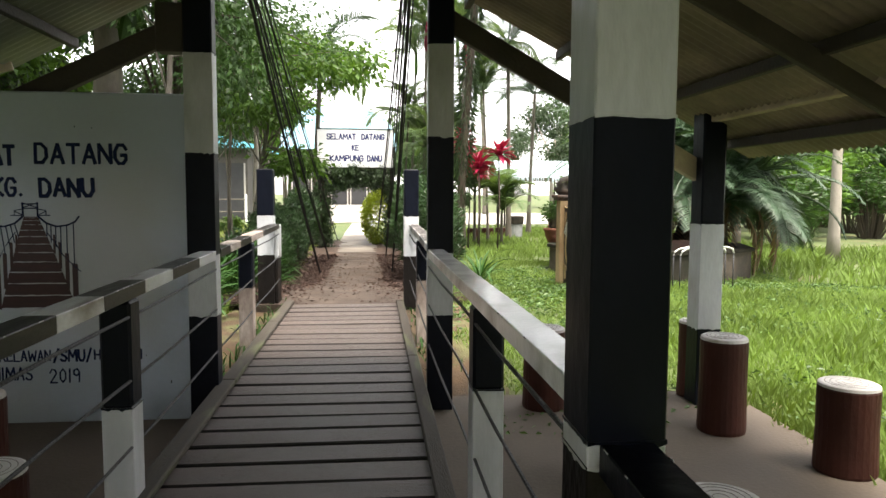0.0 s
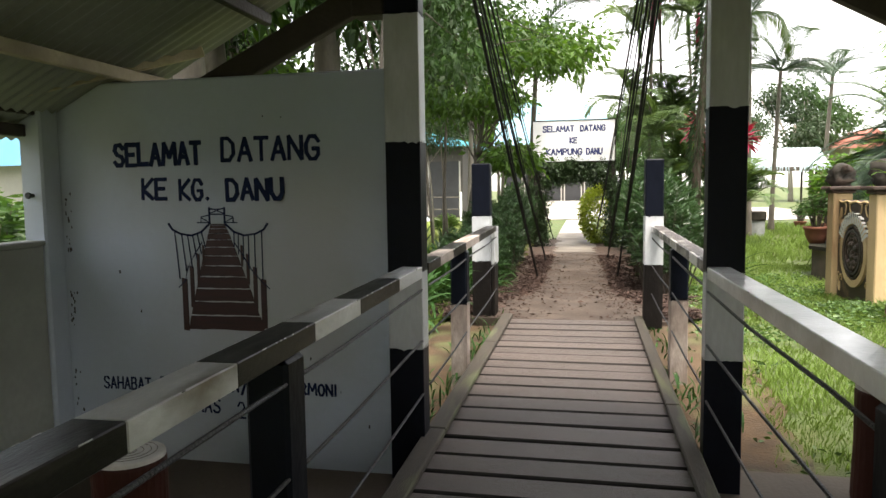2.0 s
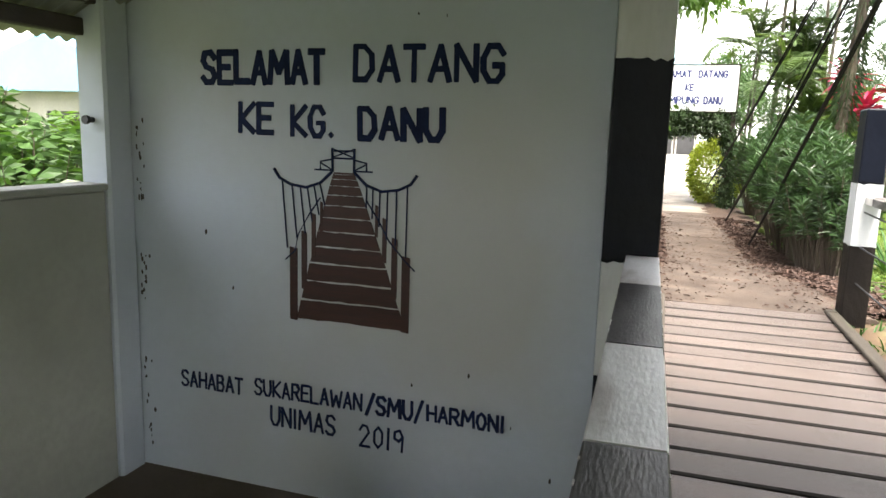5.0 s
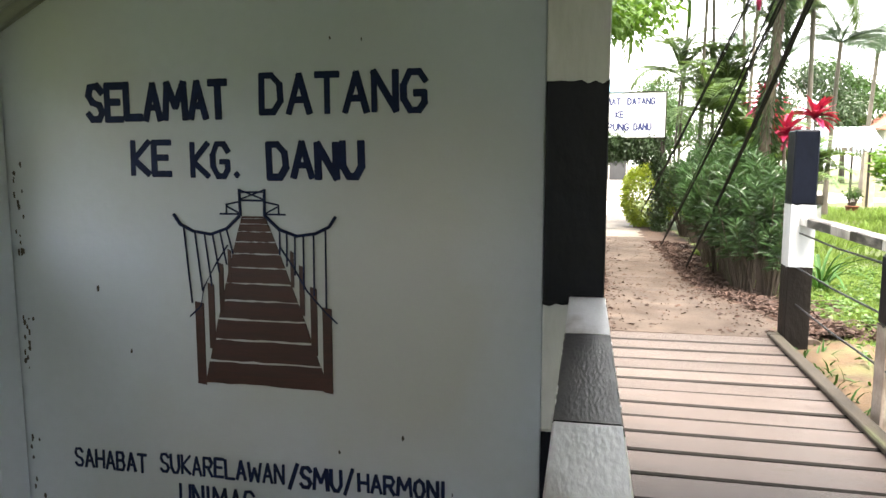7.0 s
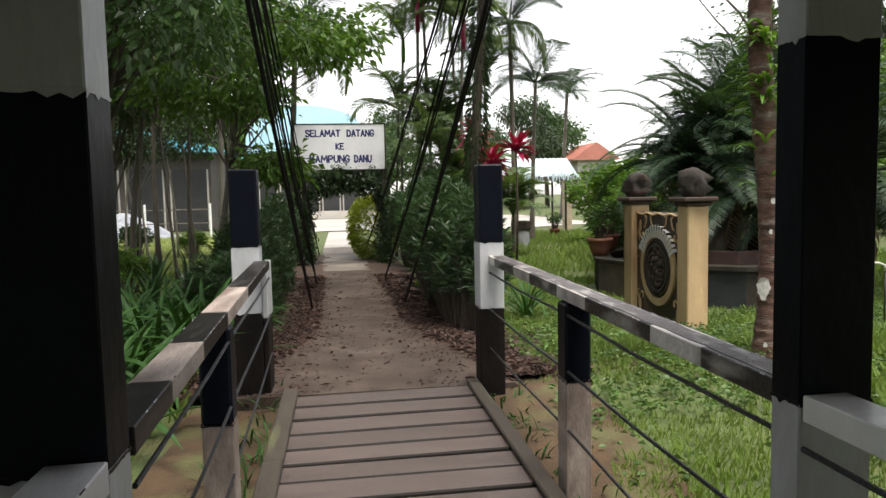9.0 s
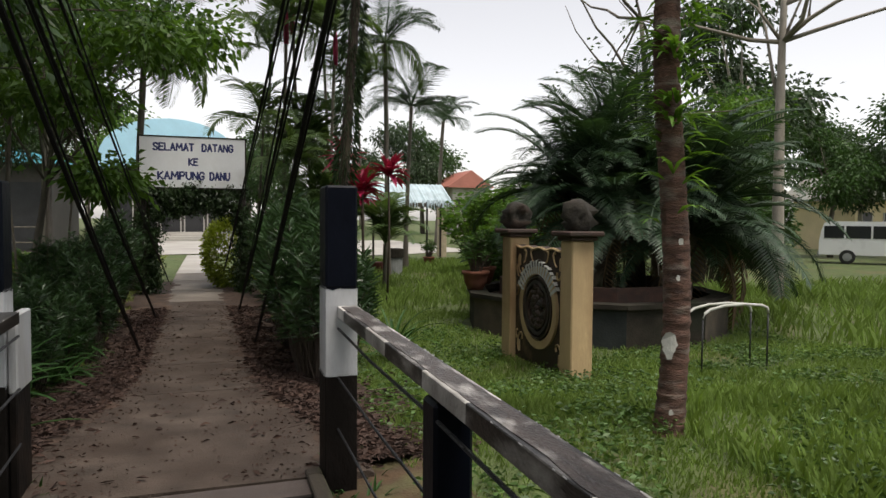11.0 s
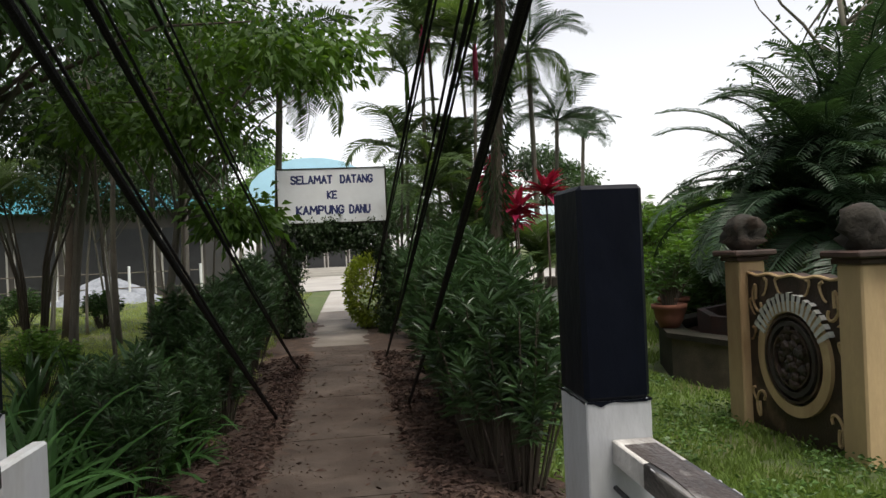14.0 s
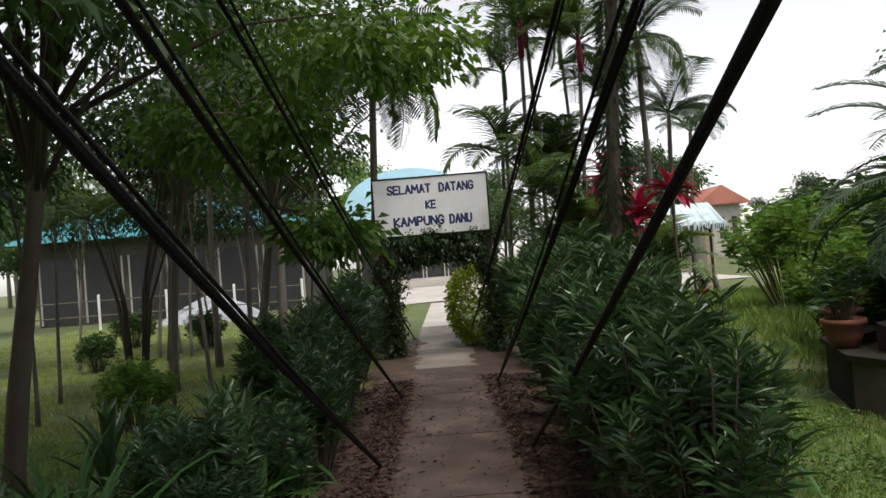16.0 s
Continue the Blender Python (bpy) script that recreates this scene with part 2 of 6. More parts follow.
    def blade(self, base, way, length, width, segs=3, droop=0.5, fold=0.15, slot=0, tip=0.0, shape=1.0):
        """A folded leaf that bends down along its length."""
        p, d = Vector(base), Vector(way).normalized()
        side = d.cross(Vector((0, 0, 1)))
        side = side.normalized() if side.length > 1e-3 else Vector((1, 0, 0))
        vs, step = [], length / segs
        for i in range(segs + 1):
            t = i / segs
            w = width * (math.sin(math.pi * min(1, 0.12 + 0.88 * t)) ** shape * (1 - tip) + 0.02)
            up = side.cross(d).normalized()
            vs += [tuple(p - side * w / 2 + up * fold * w), tuple(p), tuple(p + side * w / 2 + up * fold * w)]
            p = p + d * step
            d = (d + Vector((0, 0, -droop / segs))).normalized()
        fs = []
        for i in range(segs):
            a = i * 3
            fs += [(a, a + 1, a + 4, a + 3), (a + 1, a + 2, a + 5, a + 4)]
        self.add(vs, fs, slot)

    def mesh(self, name, *materials, smooth=False):
        me = bpy.data.meshes.new(name)
        me.from_pydata(self.v, [], self.f)
        for m in materials:
            me.materials.append(m)
        if len(materials) > 1:
            me.polygons.foreach_set("material_index", self.m)
        if smooth:
            me.polygons.foreach_set("use_smooth", [True] * len(self.f))
        me.update()
        return me


def thing(name, label, category, at=(0, 0, 0), group="", kind="", turn=0.0):
    ob = new(name)
    ob.empty_display_size = 0.1
    ob.matrix_basis = pose(*at, 0, 0, turn)
    return tagged(ob, label, category, group, kind)


def part(name, geo, materials, parent=None, label="", smooth=False, at=None):
    """Links a Geo, or a mesh, as one mesh object under a thing or a part."""
    if not isinstance(materials, (list, tuple)):
        materials = [materials]
    me = geo if isinstance(geo, bpy.types.Mesh) else geo.mesh(name, *materials, smooth=smooth)
    ob = new(name, me)
    ob.parent = parent
    if at is not None:
        ob.matrix_basis = at
    return tagged(ob, label)


def whole(name, geo, materials, label, category, at=(0, 0, 0), turn=0.0, group="", kind="", smooth=False):
    ob = part(name, geo, materials, None, "", smooth)
    ob.matrix_basis = pose(*at, 0, 0, turn)
    return tagged(ob, label, category, group, kind)


# brush-painted capitals: each letter as strokes on a unit box
STROKES = {
    "A": ("0,0 .5,1 1,0", ".2,.34 .8,.34"), "B": ("0,0 0,1 .7,1 .85,.78 .7,.54 0,.54", ".7,.54 .95,.3 .75,0 0,0"), "D": ("0,0 0,1 .5,1 .9,.75 .95,.3 .6,0 0,0",),
    "E": ("1,1 0,1 0,0 1,0", "0,.52 .8,.52"), "G": ("1,.78 .75,1 .3,1 0,.65 0,.3 .3,0 .7,0 .95,.2 .95,.45 .55,.45",), "H": ("0,0 0,1", "1,0 1,1", "0,.5 1,.5"), "I": (".5,0 .5,1",),
    "K": ("0,0 0,1", "1,1 .05,.45 1,0"), "L": ("0,1 0,0 1,0",), "M": ("0,0 .1,1 .5,.35 .9,1 1,0",), "N": ("0,0 0,1 1,0 1,1",), "O": (".5,1 .1,.8 0,.4 .25,0 .7,0 1,.4 .9,.8 .5,1",),
    "P": ("0,0 0,1 .75,1 1,.75 .75,.48 0,.48",), "R": ("0,0 0,1 .75,1 1,.76 .75,.5 0,.5", ".45,.5 1,0"), "S": ("1,.82 .7,1 .2,.97 .05,.72 .3,.52 .8,.42 1,.2 .75,0 .25,0 0,.15",),
    "T": ("0,1 1,1", ".5,1 .5,0"), "U": ("0,1 0,.3 .3,0 .7,0 1,.3 1,1",), "W": ("0,1 .2,0 .5,.7 .8,0 1,1",), "/": ("0,-.12 1,1.12",), ".": (".4,0 .6,.03",),
    "2": ("0,.75 .3,1 .75,.97 .95,.7 0,0 1,0",), "0": (".5,1 .1,.75 .1,.25 .5,0 .9,.25 .9,.75 .5,1",), "1": (".5,1 .5,0",), "9": ("1,.7 .7,1 .2,.9 .15,.6 .6,.48 1,.7 .9,0",),
}
WIDE = {"I": 0.25, ".": 0.25, "1": 0.25, "M": 1.2, "W": 1.25, "/": 0.7}


def lettering(text, x0, x1, z0, z1, bold=0.15, wobble=0.0, seed=1):
    """Brush lettering in the x-z plane, facing -y, filling the given box; bold: stroke width over letter height."""
    r3 = random.Random(seed)
    h = z1 - z0
    w = bold * h
    gap = 0.32
    total = sum(WIDE.get(ch, 0.85) for ch in text) + gap * (len(text) - 1)
    unit = (x1 - x0 - w) / total
    x, out, depth = x0 + w / 2, Geo(), 0.0
    for ch in text:
        lw = WIDE.get(ch, 0.85) * unit
        dz, sl = r3.uniform(-wobble, wobble) * h, r3.uniform(-wobble, wobble) * h
        for line in STROKES[ch]:
            pts = [tuple(float(v) for v in p.split(",")) for p in line.split()]
            pts = [(x + u * lw + sl * v, z0 + w / 2 + dz + v * (h - w)) for u, v in pts]
            for k in range(len(pts) - 1):
                p, q = Vector((pts[k][0], 0, pts[k][1])), Vector((pts[k + 1][0], 0, pts[k + 1][1]))
                d = (q - p).normalized()
                n = Vector((-d.z, 0, d.x)) * (w / 2) * r3.uniform(0.88, 1.1)
                p, q = p - d * w * 0.33, q + d * w * 0.33
                depth += 0.00006
                y = -0.001 - depth
                c = [p + n * 0.8, p + n * 0.95 + d * w * 0.15, q + n * 0.95 - d * w * 0.15, q + n * 0.8, q - n * 0.8, q - n * 0.95 - d * w * 0.15, p - n * 0.95 + d * w * 0.15, p - n * 0.8]
                out.add([(v.x, y, v.z) for v in c] + [(v.x, 0.003, v.z) for v in c], [tuple(range(8))] + [(m, 8 + m, 8 + (m + 1) % 8, (m + 1) % 8) for m in range(8)])
        x += lw + gap * unit
    return out.mesh("lettering")


def smoothstep(a, b, v):
    t = min(1, max(0, (v - a) / (b - a)))
    return t * t * (3 - 2 * t)


def ground_z(x, y):
    """Height of the lawn: a low bank at the bridge that falls away towards the village."""
    z = -0.32 + 0.2 * smoothstep(5.2, 6.8, y) - 0.33 * smoothstep(8.4, 13.0, y)
    z += 0.16 * math.exp(-((x - 2.9) ** 2 + (y - 8.2) ** 2) / 3.0)
    if y > 6:
        z += 0.03 * noise.noise((x * 0.6, y * 0.6, 0)) * min(1, abs(x + 0.3) / 2)
    return z


def path_z(y):
    return -0.015 - 0.355 * smoothstep(8.6, 14.6, y) - 0.06 * smoothstep(14.6, 22, y)


def path_x(y):
    return -0.24 - 0.25 * smoothstep(12, 30, y)


# ---- ground, path, floor ----
LAWN = mat("lawn_earth", (0.075, 0.105, 0.03), 0.95, 0.45, 2.2, 1.0, 60, stain=(0.12, 0.105, 0.045), stain_amount=0.45)
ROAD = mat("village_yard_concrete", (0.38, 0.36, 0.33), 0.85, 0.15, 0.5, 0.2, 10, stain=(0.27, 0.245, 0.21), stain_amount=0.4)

g = Geo()
xs = [-600, -250, -120, -60, -35, -22] + [-14 + 0.5 * i for i in range(57)] + [22, 35, 60, 120, 250, 600]
ys = [-300, -100, -40, -15, -5] + [0.5 * i for i in range(0, 64)] + [36, 42, 50, 60, 80, 120, 250, 600]
g.add([(x, y, ground_z(x, y)) for y in ys for x in xs],
      [(j * len(xs) + i, j * len(xs) + i + 1, (j + 1) * len(xs) + i + 1, (j + 1) * len(xs) + i) for j in range(len(ys) - 1) for i in range(len(xs) - 1)])
whole("ground", g, LAWN, "grassy lawn and earth falling gently to the village", "lawn", kind="structure", smooth=True)

g = Geo()
rows = [40.5 + 1.5 * math.sin(i) for i in range(9)]
g.add([(-3.6 + 2.3 * i, r, -0.41) for i, r in enumerate(rows)] + [(-3.6 + 2.3 * i, 62, -0.41) for i in range(9)], [(i, i + 1, i + 10, i + 9) for i in range(8)])
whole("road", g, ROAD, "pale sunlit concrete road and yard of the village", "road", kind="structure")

# path in cast slabs with open joints
path = thing("pavement", "worn concrete footpath with leaf litter along both edges", "footpath", kind="structure")
slab_edges = [8.34, 11.2, 13.4, 15.6, 18.2, 20.9, 23.6, 26.4, 29.3, 32.4, 36.0, 41.0]
for i in range(len(slab_edges) - 1):
    y0, y1 = slab_edges[i], slab_edges[i + 1] - 0.025
    g = Geo()
    n = 8
    top, low = [], []
    for k in range(n + 1):
        y = y0 + (y1 - y0) * k / n
        half = 0.67 + 0.42 * (1 - smoothstep(8.4, 11.6, y))
        for s in (-1, -0.97, 0.97, 1):
            wob = 0.025 * noise.noise((s * 3, y * 2.2, 0))
            top.append((path_x(y) + s * half + wob, y, path_z(y) - (0.02 if abs(s) == 1 else 0) + 0.004 * noise.noise((s, y * 3, 4))))
        low += [(path_x(y) - half, y, path_z(y) - 0.4), (path_x(y) + half, y, path_z(y) - 0.4)]
    m = len(top)
    fs = [(a * 4 + b, a * 4 + b + 1, a * 4 + b + 5, a * 4 + b + 4) for a in range(n) for b in range(3)]
    fs += [(m + a * 2, a * 4, a * 4 + 4, m + a * 2 + 2) for a in range(n)] + [(a * 4 + 3, m + a * 2 + 1, m + a * 2 + 3, a * 4 + 7) for a in range(n)]
    fs += [(m, m + 1, 3, 2, 1, 0), (n * 4, n * 4 + 1, n * 4 + 2, n * 4 + 3, m + 2 * n + 1, m + 2 * n)]
    g.add(top + low, fs)
    # slab tone steps from painted canopy shade to the pale open road
    part("slab", g, ROAD if y0 > 29 else PATHM if y0 > 20 else PATHSHADED, path)

# soil strips beside the path
for side, name in ((-1, "soil_bed"), (1, "soil_bed")):
    g = Geo()
    n = 130
    vs = []
    for k in range(n + 1):
        y = 8.5 + 17.5 * k / n
        inner = path_x(y) + side * (0.52 + 0.34 * (1 - smoothstep(8.4, 11.6, y)) + 0.2 * noise.noise((side * 5, y * 1.1, 2)) + 0.12 * noise.noise((side * 5, y * 4.0, 6)))
        for j in range(6):
            x = inner + side * j * 0.24 + 0.1 * noise.noise((j, y, 0))
            zz = path_z(y) + (-0.004, 0.012, 0.016)[j] if j < 3 else max(path_z(y) - 0.06, ground_z(x, y) + 0.012)
            vs.append((x, y, (zz if j < 5 else ground_z(x, y) - 0.06) + 0.02 * noise.noise((x * 4, y * 4, 1))))
    g.add(vs, [(a * 6 + b, a * 6 + b + 1, a * 6 + b + 7, a * 6 + b + 6)[::side] for a in range(n) for b in range(5)])
    whole(name, g, SOIL, "brown soil bed covered with dry leaf litter", "soil", kind="structure", smooth=True)

for x0, x1 in ((0.5, 1.4), (-1.7, -0.92)):
    g = Geo()
    n = 40
    vs = []
    for k in range(n + 1):
        y = 4.97 + 3.9 * k / n
        for j in range(7):
            x = x0 + (x1 - x0) * j / 6 + 0.12 * noise.noise((j * 2.0, y * 1.3, x0)) * (1 if 0 < j else 0)
            edge_drop = 0.05 if (j == 6 and x0 > 0) or (j == 0 and x0 < 0) else 0
            vs.append((x, y, ground_z(x, y) + 0.02 + 0.02 * noise.noise((x * 4, y * 4, 5)) - edge_drop))
    g.add(vs, [(p * 7 + q, p * 7 + q + 1, p * 7 + q + 8, p * 7 + q + 7) for p in range(n) for q in range(6)])
    whole("soil_bed", g, SOILO, "bare ochre earth along the bridge deck", "soil", kind="structure", smooth=True)

g = Geo()
g.box((-3.32, 0.6, -0.5), (-0.98, 4.95, -0.2), bevel=0.02)
g.box((-0.98, 0.6, -0.5), (0.55, 4.95, -0.32), bevel=0.0)
g.box((0.55, 0.6, -0.5), (2.98, 4.95, -0.2), bevel=0.02)
whole("floor", g, CONCRETE, "stained brown concrete floor of the open pavilion", "floor", kind="structure")

# ---- the pavilion wall with its mural ----
g = Geo()
g.box((-3.24, 4.55, -0.22), (-1.1, 4.66, 2.03), bevel=0.012)
wall = whole("wall_mural", g, WALL, "white painted wall panel with a hand-painted welcome mural", "wall", kind="structure")
for text, x0, x1, z0, z1, b in (("SELAMAT", -2.778, -2.2, 1.536, 1.682, 0.21), ("DATANG", -2.09, -1.485, 1.55, 1.696, 0.18), ("KE", -2.604, -2.43, 1.338, 1.474, 0.2),
                                ("KG.", -2.362, -2.16, 1.336, 1.47, 0.18), ("DANU", -2.068, -1.706, 1.33, 1.468, 0.21),
                                ("SAHABAT", -2.922, -2.598, 0.21, 0.29, 0.15), ("SUKARELAWAN", -2.545, -2.03, 0.222, 0.302, 0.15), ("/SMU/", -2.02, -1.76, 0.215, 0.305, 0.19), ("HARMONI", -1.752, -1.428, 0.226, 0.302, 0.19),
                                ("UNIMAS", -2.467, -2.15, 0.092, 0.188, 0.14), ("2019", -2.045, -1.843, 0.07, 0.172, 0.12)):
    me = lettering(text, x0, x1, z0, z1, 0.9 * b, 0.022, len(text))
    me.materials.append(INK)
    part("lettering", me, INK, wall, "navy hand-painted words", at=pose(0, 4.549, 0))


def flat(pts, y):
    """A thin painted patch on the wall from its outline."""
    gg = Geo()
    n = len(pts)
    gg.add([(x, y, z) for x, z in pts] + [(x, y + 0.004, z) for x, z in pts], [tuple(range(n))] + [(i, (i + 1) % n, n + (i + 1) % n, n + i)[::-1] for i in range(n)])
    return gg


def stroke(gg, pts, w, y):
    gg.tube([(x, y, z) for x, z in pts], w / 2, 6)


def brushed(ca, ha, za, cb, hb, zb, seed):
    """Outline of a brush-painted plank with uneven long edges."""
    r2 = random.Random(seed + 60)
    j = 0.022 * (zb - za) + 0.0008
    low = [(ca + ha * (k / 5 - 1), za + r2.uniform(-j, j)) for k in range(11)]
    high = [(cb + hb * (1 - k / 5), zb + r2.uniform(-j, j)) for k in range(11)]
    return low + high


STEPS = 12
for i in range(STEPS):
    t0, t1 = (i / STEPS) ** 1.75, ((i + 1) / STEPS) ** 1.75
    f0, f1 = 1 - t1, 1 - t0

    def edge(f):
        z = 1.205 - 0.615 * (1 - f)
        half = 0.043 + 0.197 * (1 - f) ** 0.93
        return z, -2.122 + 0.03 * (1 - f), half
    z1, c1, h1 = edge(f1)
    z0, c0, h0 = edge(f0)
    gap = (z1 - z0) * 0.06
    part("mural_step", flat(brushed(c0, h0, z0 + gap * 0.3, c1, h1 * 1.02, z1 - gap, i), 4.547), MURAL, wall, "brown painted plank step")
for s in (-1, 1):
    for x, z0, z1, w in ((0.247, 0.585, 0.885, 0.034), (0.198, 0.72, 0.955, 0.024), (0.155, 0.86, 1.03, 0.018), (0.12, 0.96, 1.08, 0.012)):
        c = -2.1 + s * x
        part("mural_post", flat([(c - w / 2, z0), (c + w / 2, z0 - 0.004), (c + w / 2, z1), (c - w / 2, z1 + 0.006)], 4.5465), MURAL, wall, "brown painted bridge post")
g = Geo()
for s in (-1, 1):
    c = -2.125
    stroke(g, [(c + s * 0.05, 1.205), (c + s * 0.1, 1.16), (c + s * 0.165, 1.138), (c + s * 0.235, 1.148), (c + s * 0.285, 1.172), (c + s * 0.31, 1.208)], 0.012, 4.547)
    for x, zt, zb in ((0.272, 1.16, 0.885), (0.228, 1.145, 0.93), (0.19, 1.138, 0.95), (0.158, 1.138, 1.0), (0.128, 1.146, 1.03), (0.102, 1.158, 1.07)):
        stroke(g, [(c + s * x, zt), (c + 0.01 + s * (x - 0.012), zb)], 0.006, 4.547)
    stroke(g, [(c + 0.025 + s * 0.285, 0.835), (c + 0.025 + s * 0.24, 0.875), (c + s * 0.2, 0.945), (c + s * 0.15, 1.03), (c + s * 0.1, 1.1)], 0.006, 4.547)
    stroke(g, [(c + s * 0.046, 1.205), (c + s * 0.048, 1.3)], 0.01, 4.547)
    stroke(g, [(c + s * 0.05, 1.212), (c + s * 0.125, 1.212)], 0.007, 4.547)
    stroke(g, [(c + s * 0.1, 1.212), (c + s * 0.1, 1.245), (c + s * 0.05, 1.255)], 0.007, 4.547)
    stroke(g, [(c + s * 0.1, 1.24), (c + s * 0.05, 1.215)], 0.006, 4.547)
    stroke(g, [(c - s * 0.05, 1.262), (c + s * 0.05, 1.298)], 0.006, 4.547)
stroke(g, [(-2.175, 1.26), (-2.075, 1.26)], 0.008, 4.547)
stroke(g, [(-2.165, 1.288), (-2.085, 1.29)], 0.007, 4.547)
part("mural_outline", g, INK, wall, "black painted bridge tower and ropes")
# chips and scuffs on the paint
g = Geo()
rnd = random.Random(4)
for i in range(54):
    x, z = (-3.118 + 0.02 * abs(rnd.gauss(0, 1)), rnd.choice((0.05, 0.3, 0.72, 1.1, 1.3)) + rnd.gauss(0, 0.07)) if i < 44 else (rnd.uniform(-2.9, -1.2), rnd.uniform(0.0, 1.9))
    r = rnd.uniform(0.002, 0.007)
    pts = [(x + r * rnd.uniform(0.5, 1.2) * math.cos(q), z + 1.9 * r * rnd.uniform(0.5, 1.6) * math.sin(q)) for q in (0, 1.1, 2.2, 3.2, 4.2, 5.3)]
    f = flat(pts, 4.5478)
    g.add(f.v, f.f)
part("paint_chip", g, TIMBER, wall, "dark chips where the paint has flaked")

g = Geo()
g.box((-3.27, 0.8, -0.22), (-3.15, 4.4, 1.09), bevel=0.008)
low = whole("wall_parapet", g, PARAPET, "white painted low parapet wall of the pavilion", "wall", kind="structure")
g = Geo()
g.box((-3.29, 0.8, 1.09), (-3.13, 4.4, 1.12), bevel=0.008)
part("coping", g, PARAPET, low)
g = Geo()
g.box((-3.28, 4.4, -0.22), (-3.13, 4.549, 1.95), bevel=0.012)
col = whole("corner_column", g, WALL, "white painted corner column with a small iron bolt", "column", kind="structure")
g = Geo()
g.lathe([(0.012, 0), (0.012, 0.03), (0.02, 0.032), (0.018, 0.045)], 8)
part("bolt", g, STEEL, col, "rusty bolt", at=pose(-3.2, 4.4, 1.38, 90))


# ---- painted posts and rails ----
def banded_post(name, x0, x1, y0, y1, bands, label, group="banded posts", lean=0.0):
    """A square timber post in painted bands: bands of (bottom, top, slot), slot 0 white, 1 black."""
    root = thing(name, label, "post", ((x0 + x1) / 2, (y0 + y1) / 2, bands[0][0]), group)
    w, d, zb = (x1 - x0) / 2, (y1 - y0) / 2, bands[0][0]
    for a, b, slot in bands:
        gg = Geo()
        gg.box((-w, -d, a - zb), (w, d, b - zb), 0, 0.012 if b == bands[-1][1] else 0.004)
        part("painted_band", gg, (WHITE, BLACK, FLAKED, WORNB)[slot], root, ("white painted length", "black painted length", "flaking dark length", "weathered pale brown foot")[slot])
    r2 = random.Random(int(1000 * abs(x0) + 10 * y0))
    for k in range(len(bands) - 1):
        zj, slot = bands[k][1] - zb, bands[k + 1][2]
        for ax, sgn, half, off in ((0, -1, w, d), (1, -1, d, w), (1, 1, d, w)):
            n = 9
            us = [-half + 2 * half * i / n for i in range(n + 1)]
            drop = [r2.uniform(0.001, 0.006) + (0.009 if r2.random() < 0.1 else 0) for _ in us]
            vs = []
            for lift in (0.0, 0.002):
                s = sgn * (off + lift)
                vs += [(u, s, zj + 0.003) if ax == 0 else (s, u, zj + 0.003) for u in us]
                vs += [(u, s, zj - dz) if ax == 0 else (s, u, zj - dz) for u, dz in zip(us, drop)]
            m = n + 1
            fs = [(2 * m + i, 3 * m + i, 3 * m + i + 1, 2 * m + i + 1) for i in range(n)] + [(m + i, m + i + 1, 3 * m + i + 1, 3 * m + i) for i in range(n)]
            gg = Geo()
            gg.add(vs, fs)
            part("paint_edge", gg, (WHITE, BLACK, FLAKED, WORNB)[slot], root)
    if lean:
        root.matrix_basis = root.matrix_basis @ pose(0, 0, 0, 0, lean, 0)
    return root


TALL = [(-0.32, 0.53, 1), (0.53, 0.95, 0), (0.95, 1.64, 1), (1.64, 2.3, 0), (2.3, 4.5, 1)]
TALLR = [(-0.32, 0.5, 1), (0.5, 0.95, 0), (0.95, 1.775, 1), (1.775, 2.42, 0), (2.42, 4.5, 1)]
banded_post("pavilion_post", -1.105, -0.916, 4.5, 4.635, TALL, "tall square timber post in black and white bands", "tall posts")
banded_post("pavilion_post", 0.534, 0.718, 4.6, 4.705, TALLR, "tall square timber post in black and white bands", "tall posts")
banded_post("pavilion_post", 0.558, 0.715, 0.93, 1.1, [(-0.32, 0.85, 2), (0.85, 0.9, 0), (0.9, 1.52, 1), (1.52, 2.3, 0), (2.3, 3.0, 1)], "tall square timber post, glossy black between white bands", "tall posts")
banded_post("pavilion_post", -1.16, -0.98, 0.75, 0.94, TALL[:3] + [(1.64, 2.9, 0)], "tall square timber post in black and white bands", "tall posts")
banded_post("eave_post", 2.54, 2.72, 4.55, 4.73, [(-0.22, 0.38, 1), (0.38, 1.16, 0), (1.16, 2.0, 1)], "square eave post, black with a white middle band", "eave posts")
banded_post("eave_post", 2.54, 2.72, 0.95, 1.13, [(-0.22, 0.38, 1), (0.38, 1.16, 0), (1.16, 2.0, 1)], "square eave post, black with a white middle band", "eave posts")
END = [(-0.4, 0.6, 2), (0.6, 1.09, 0), (1.09, 1.66, 1)]
banded_post("end_post", 0.52, 0.7, 8.18, 8.4, END, "thick square end post in black and white bands", "end posts")
tall_end = banded_post("end_post", -1.285, -1.085, 8.42, 8.6, END, "thick square end post in black and white bands", "end posts")
g = Geo()
g.box((-1.084 + 1.185, -0.06, 0.95), (0.15, 0.24, 1.365), bevel=0.008)
part("end_block", g, WHITE, tall_end, "white painted block carrying the rail end")
g = Geo()
g.box((-1.084 + 1.185, -0.06, 0.0), (0.145, 0.23, 0.949), bevel=0.008)
part("end_block", g, FLAKED, tall_end, "dark flaking lower block")


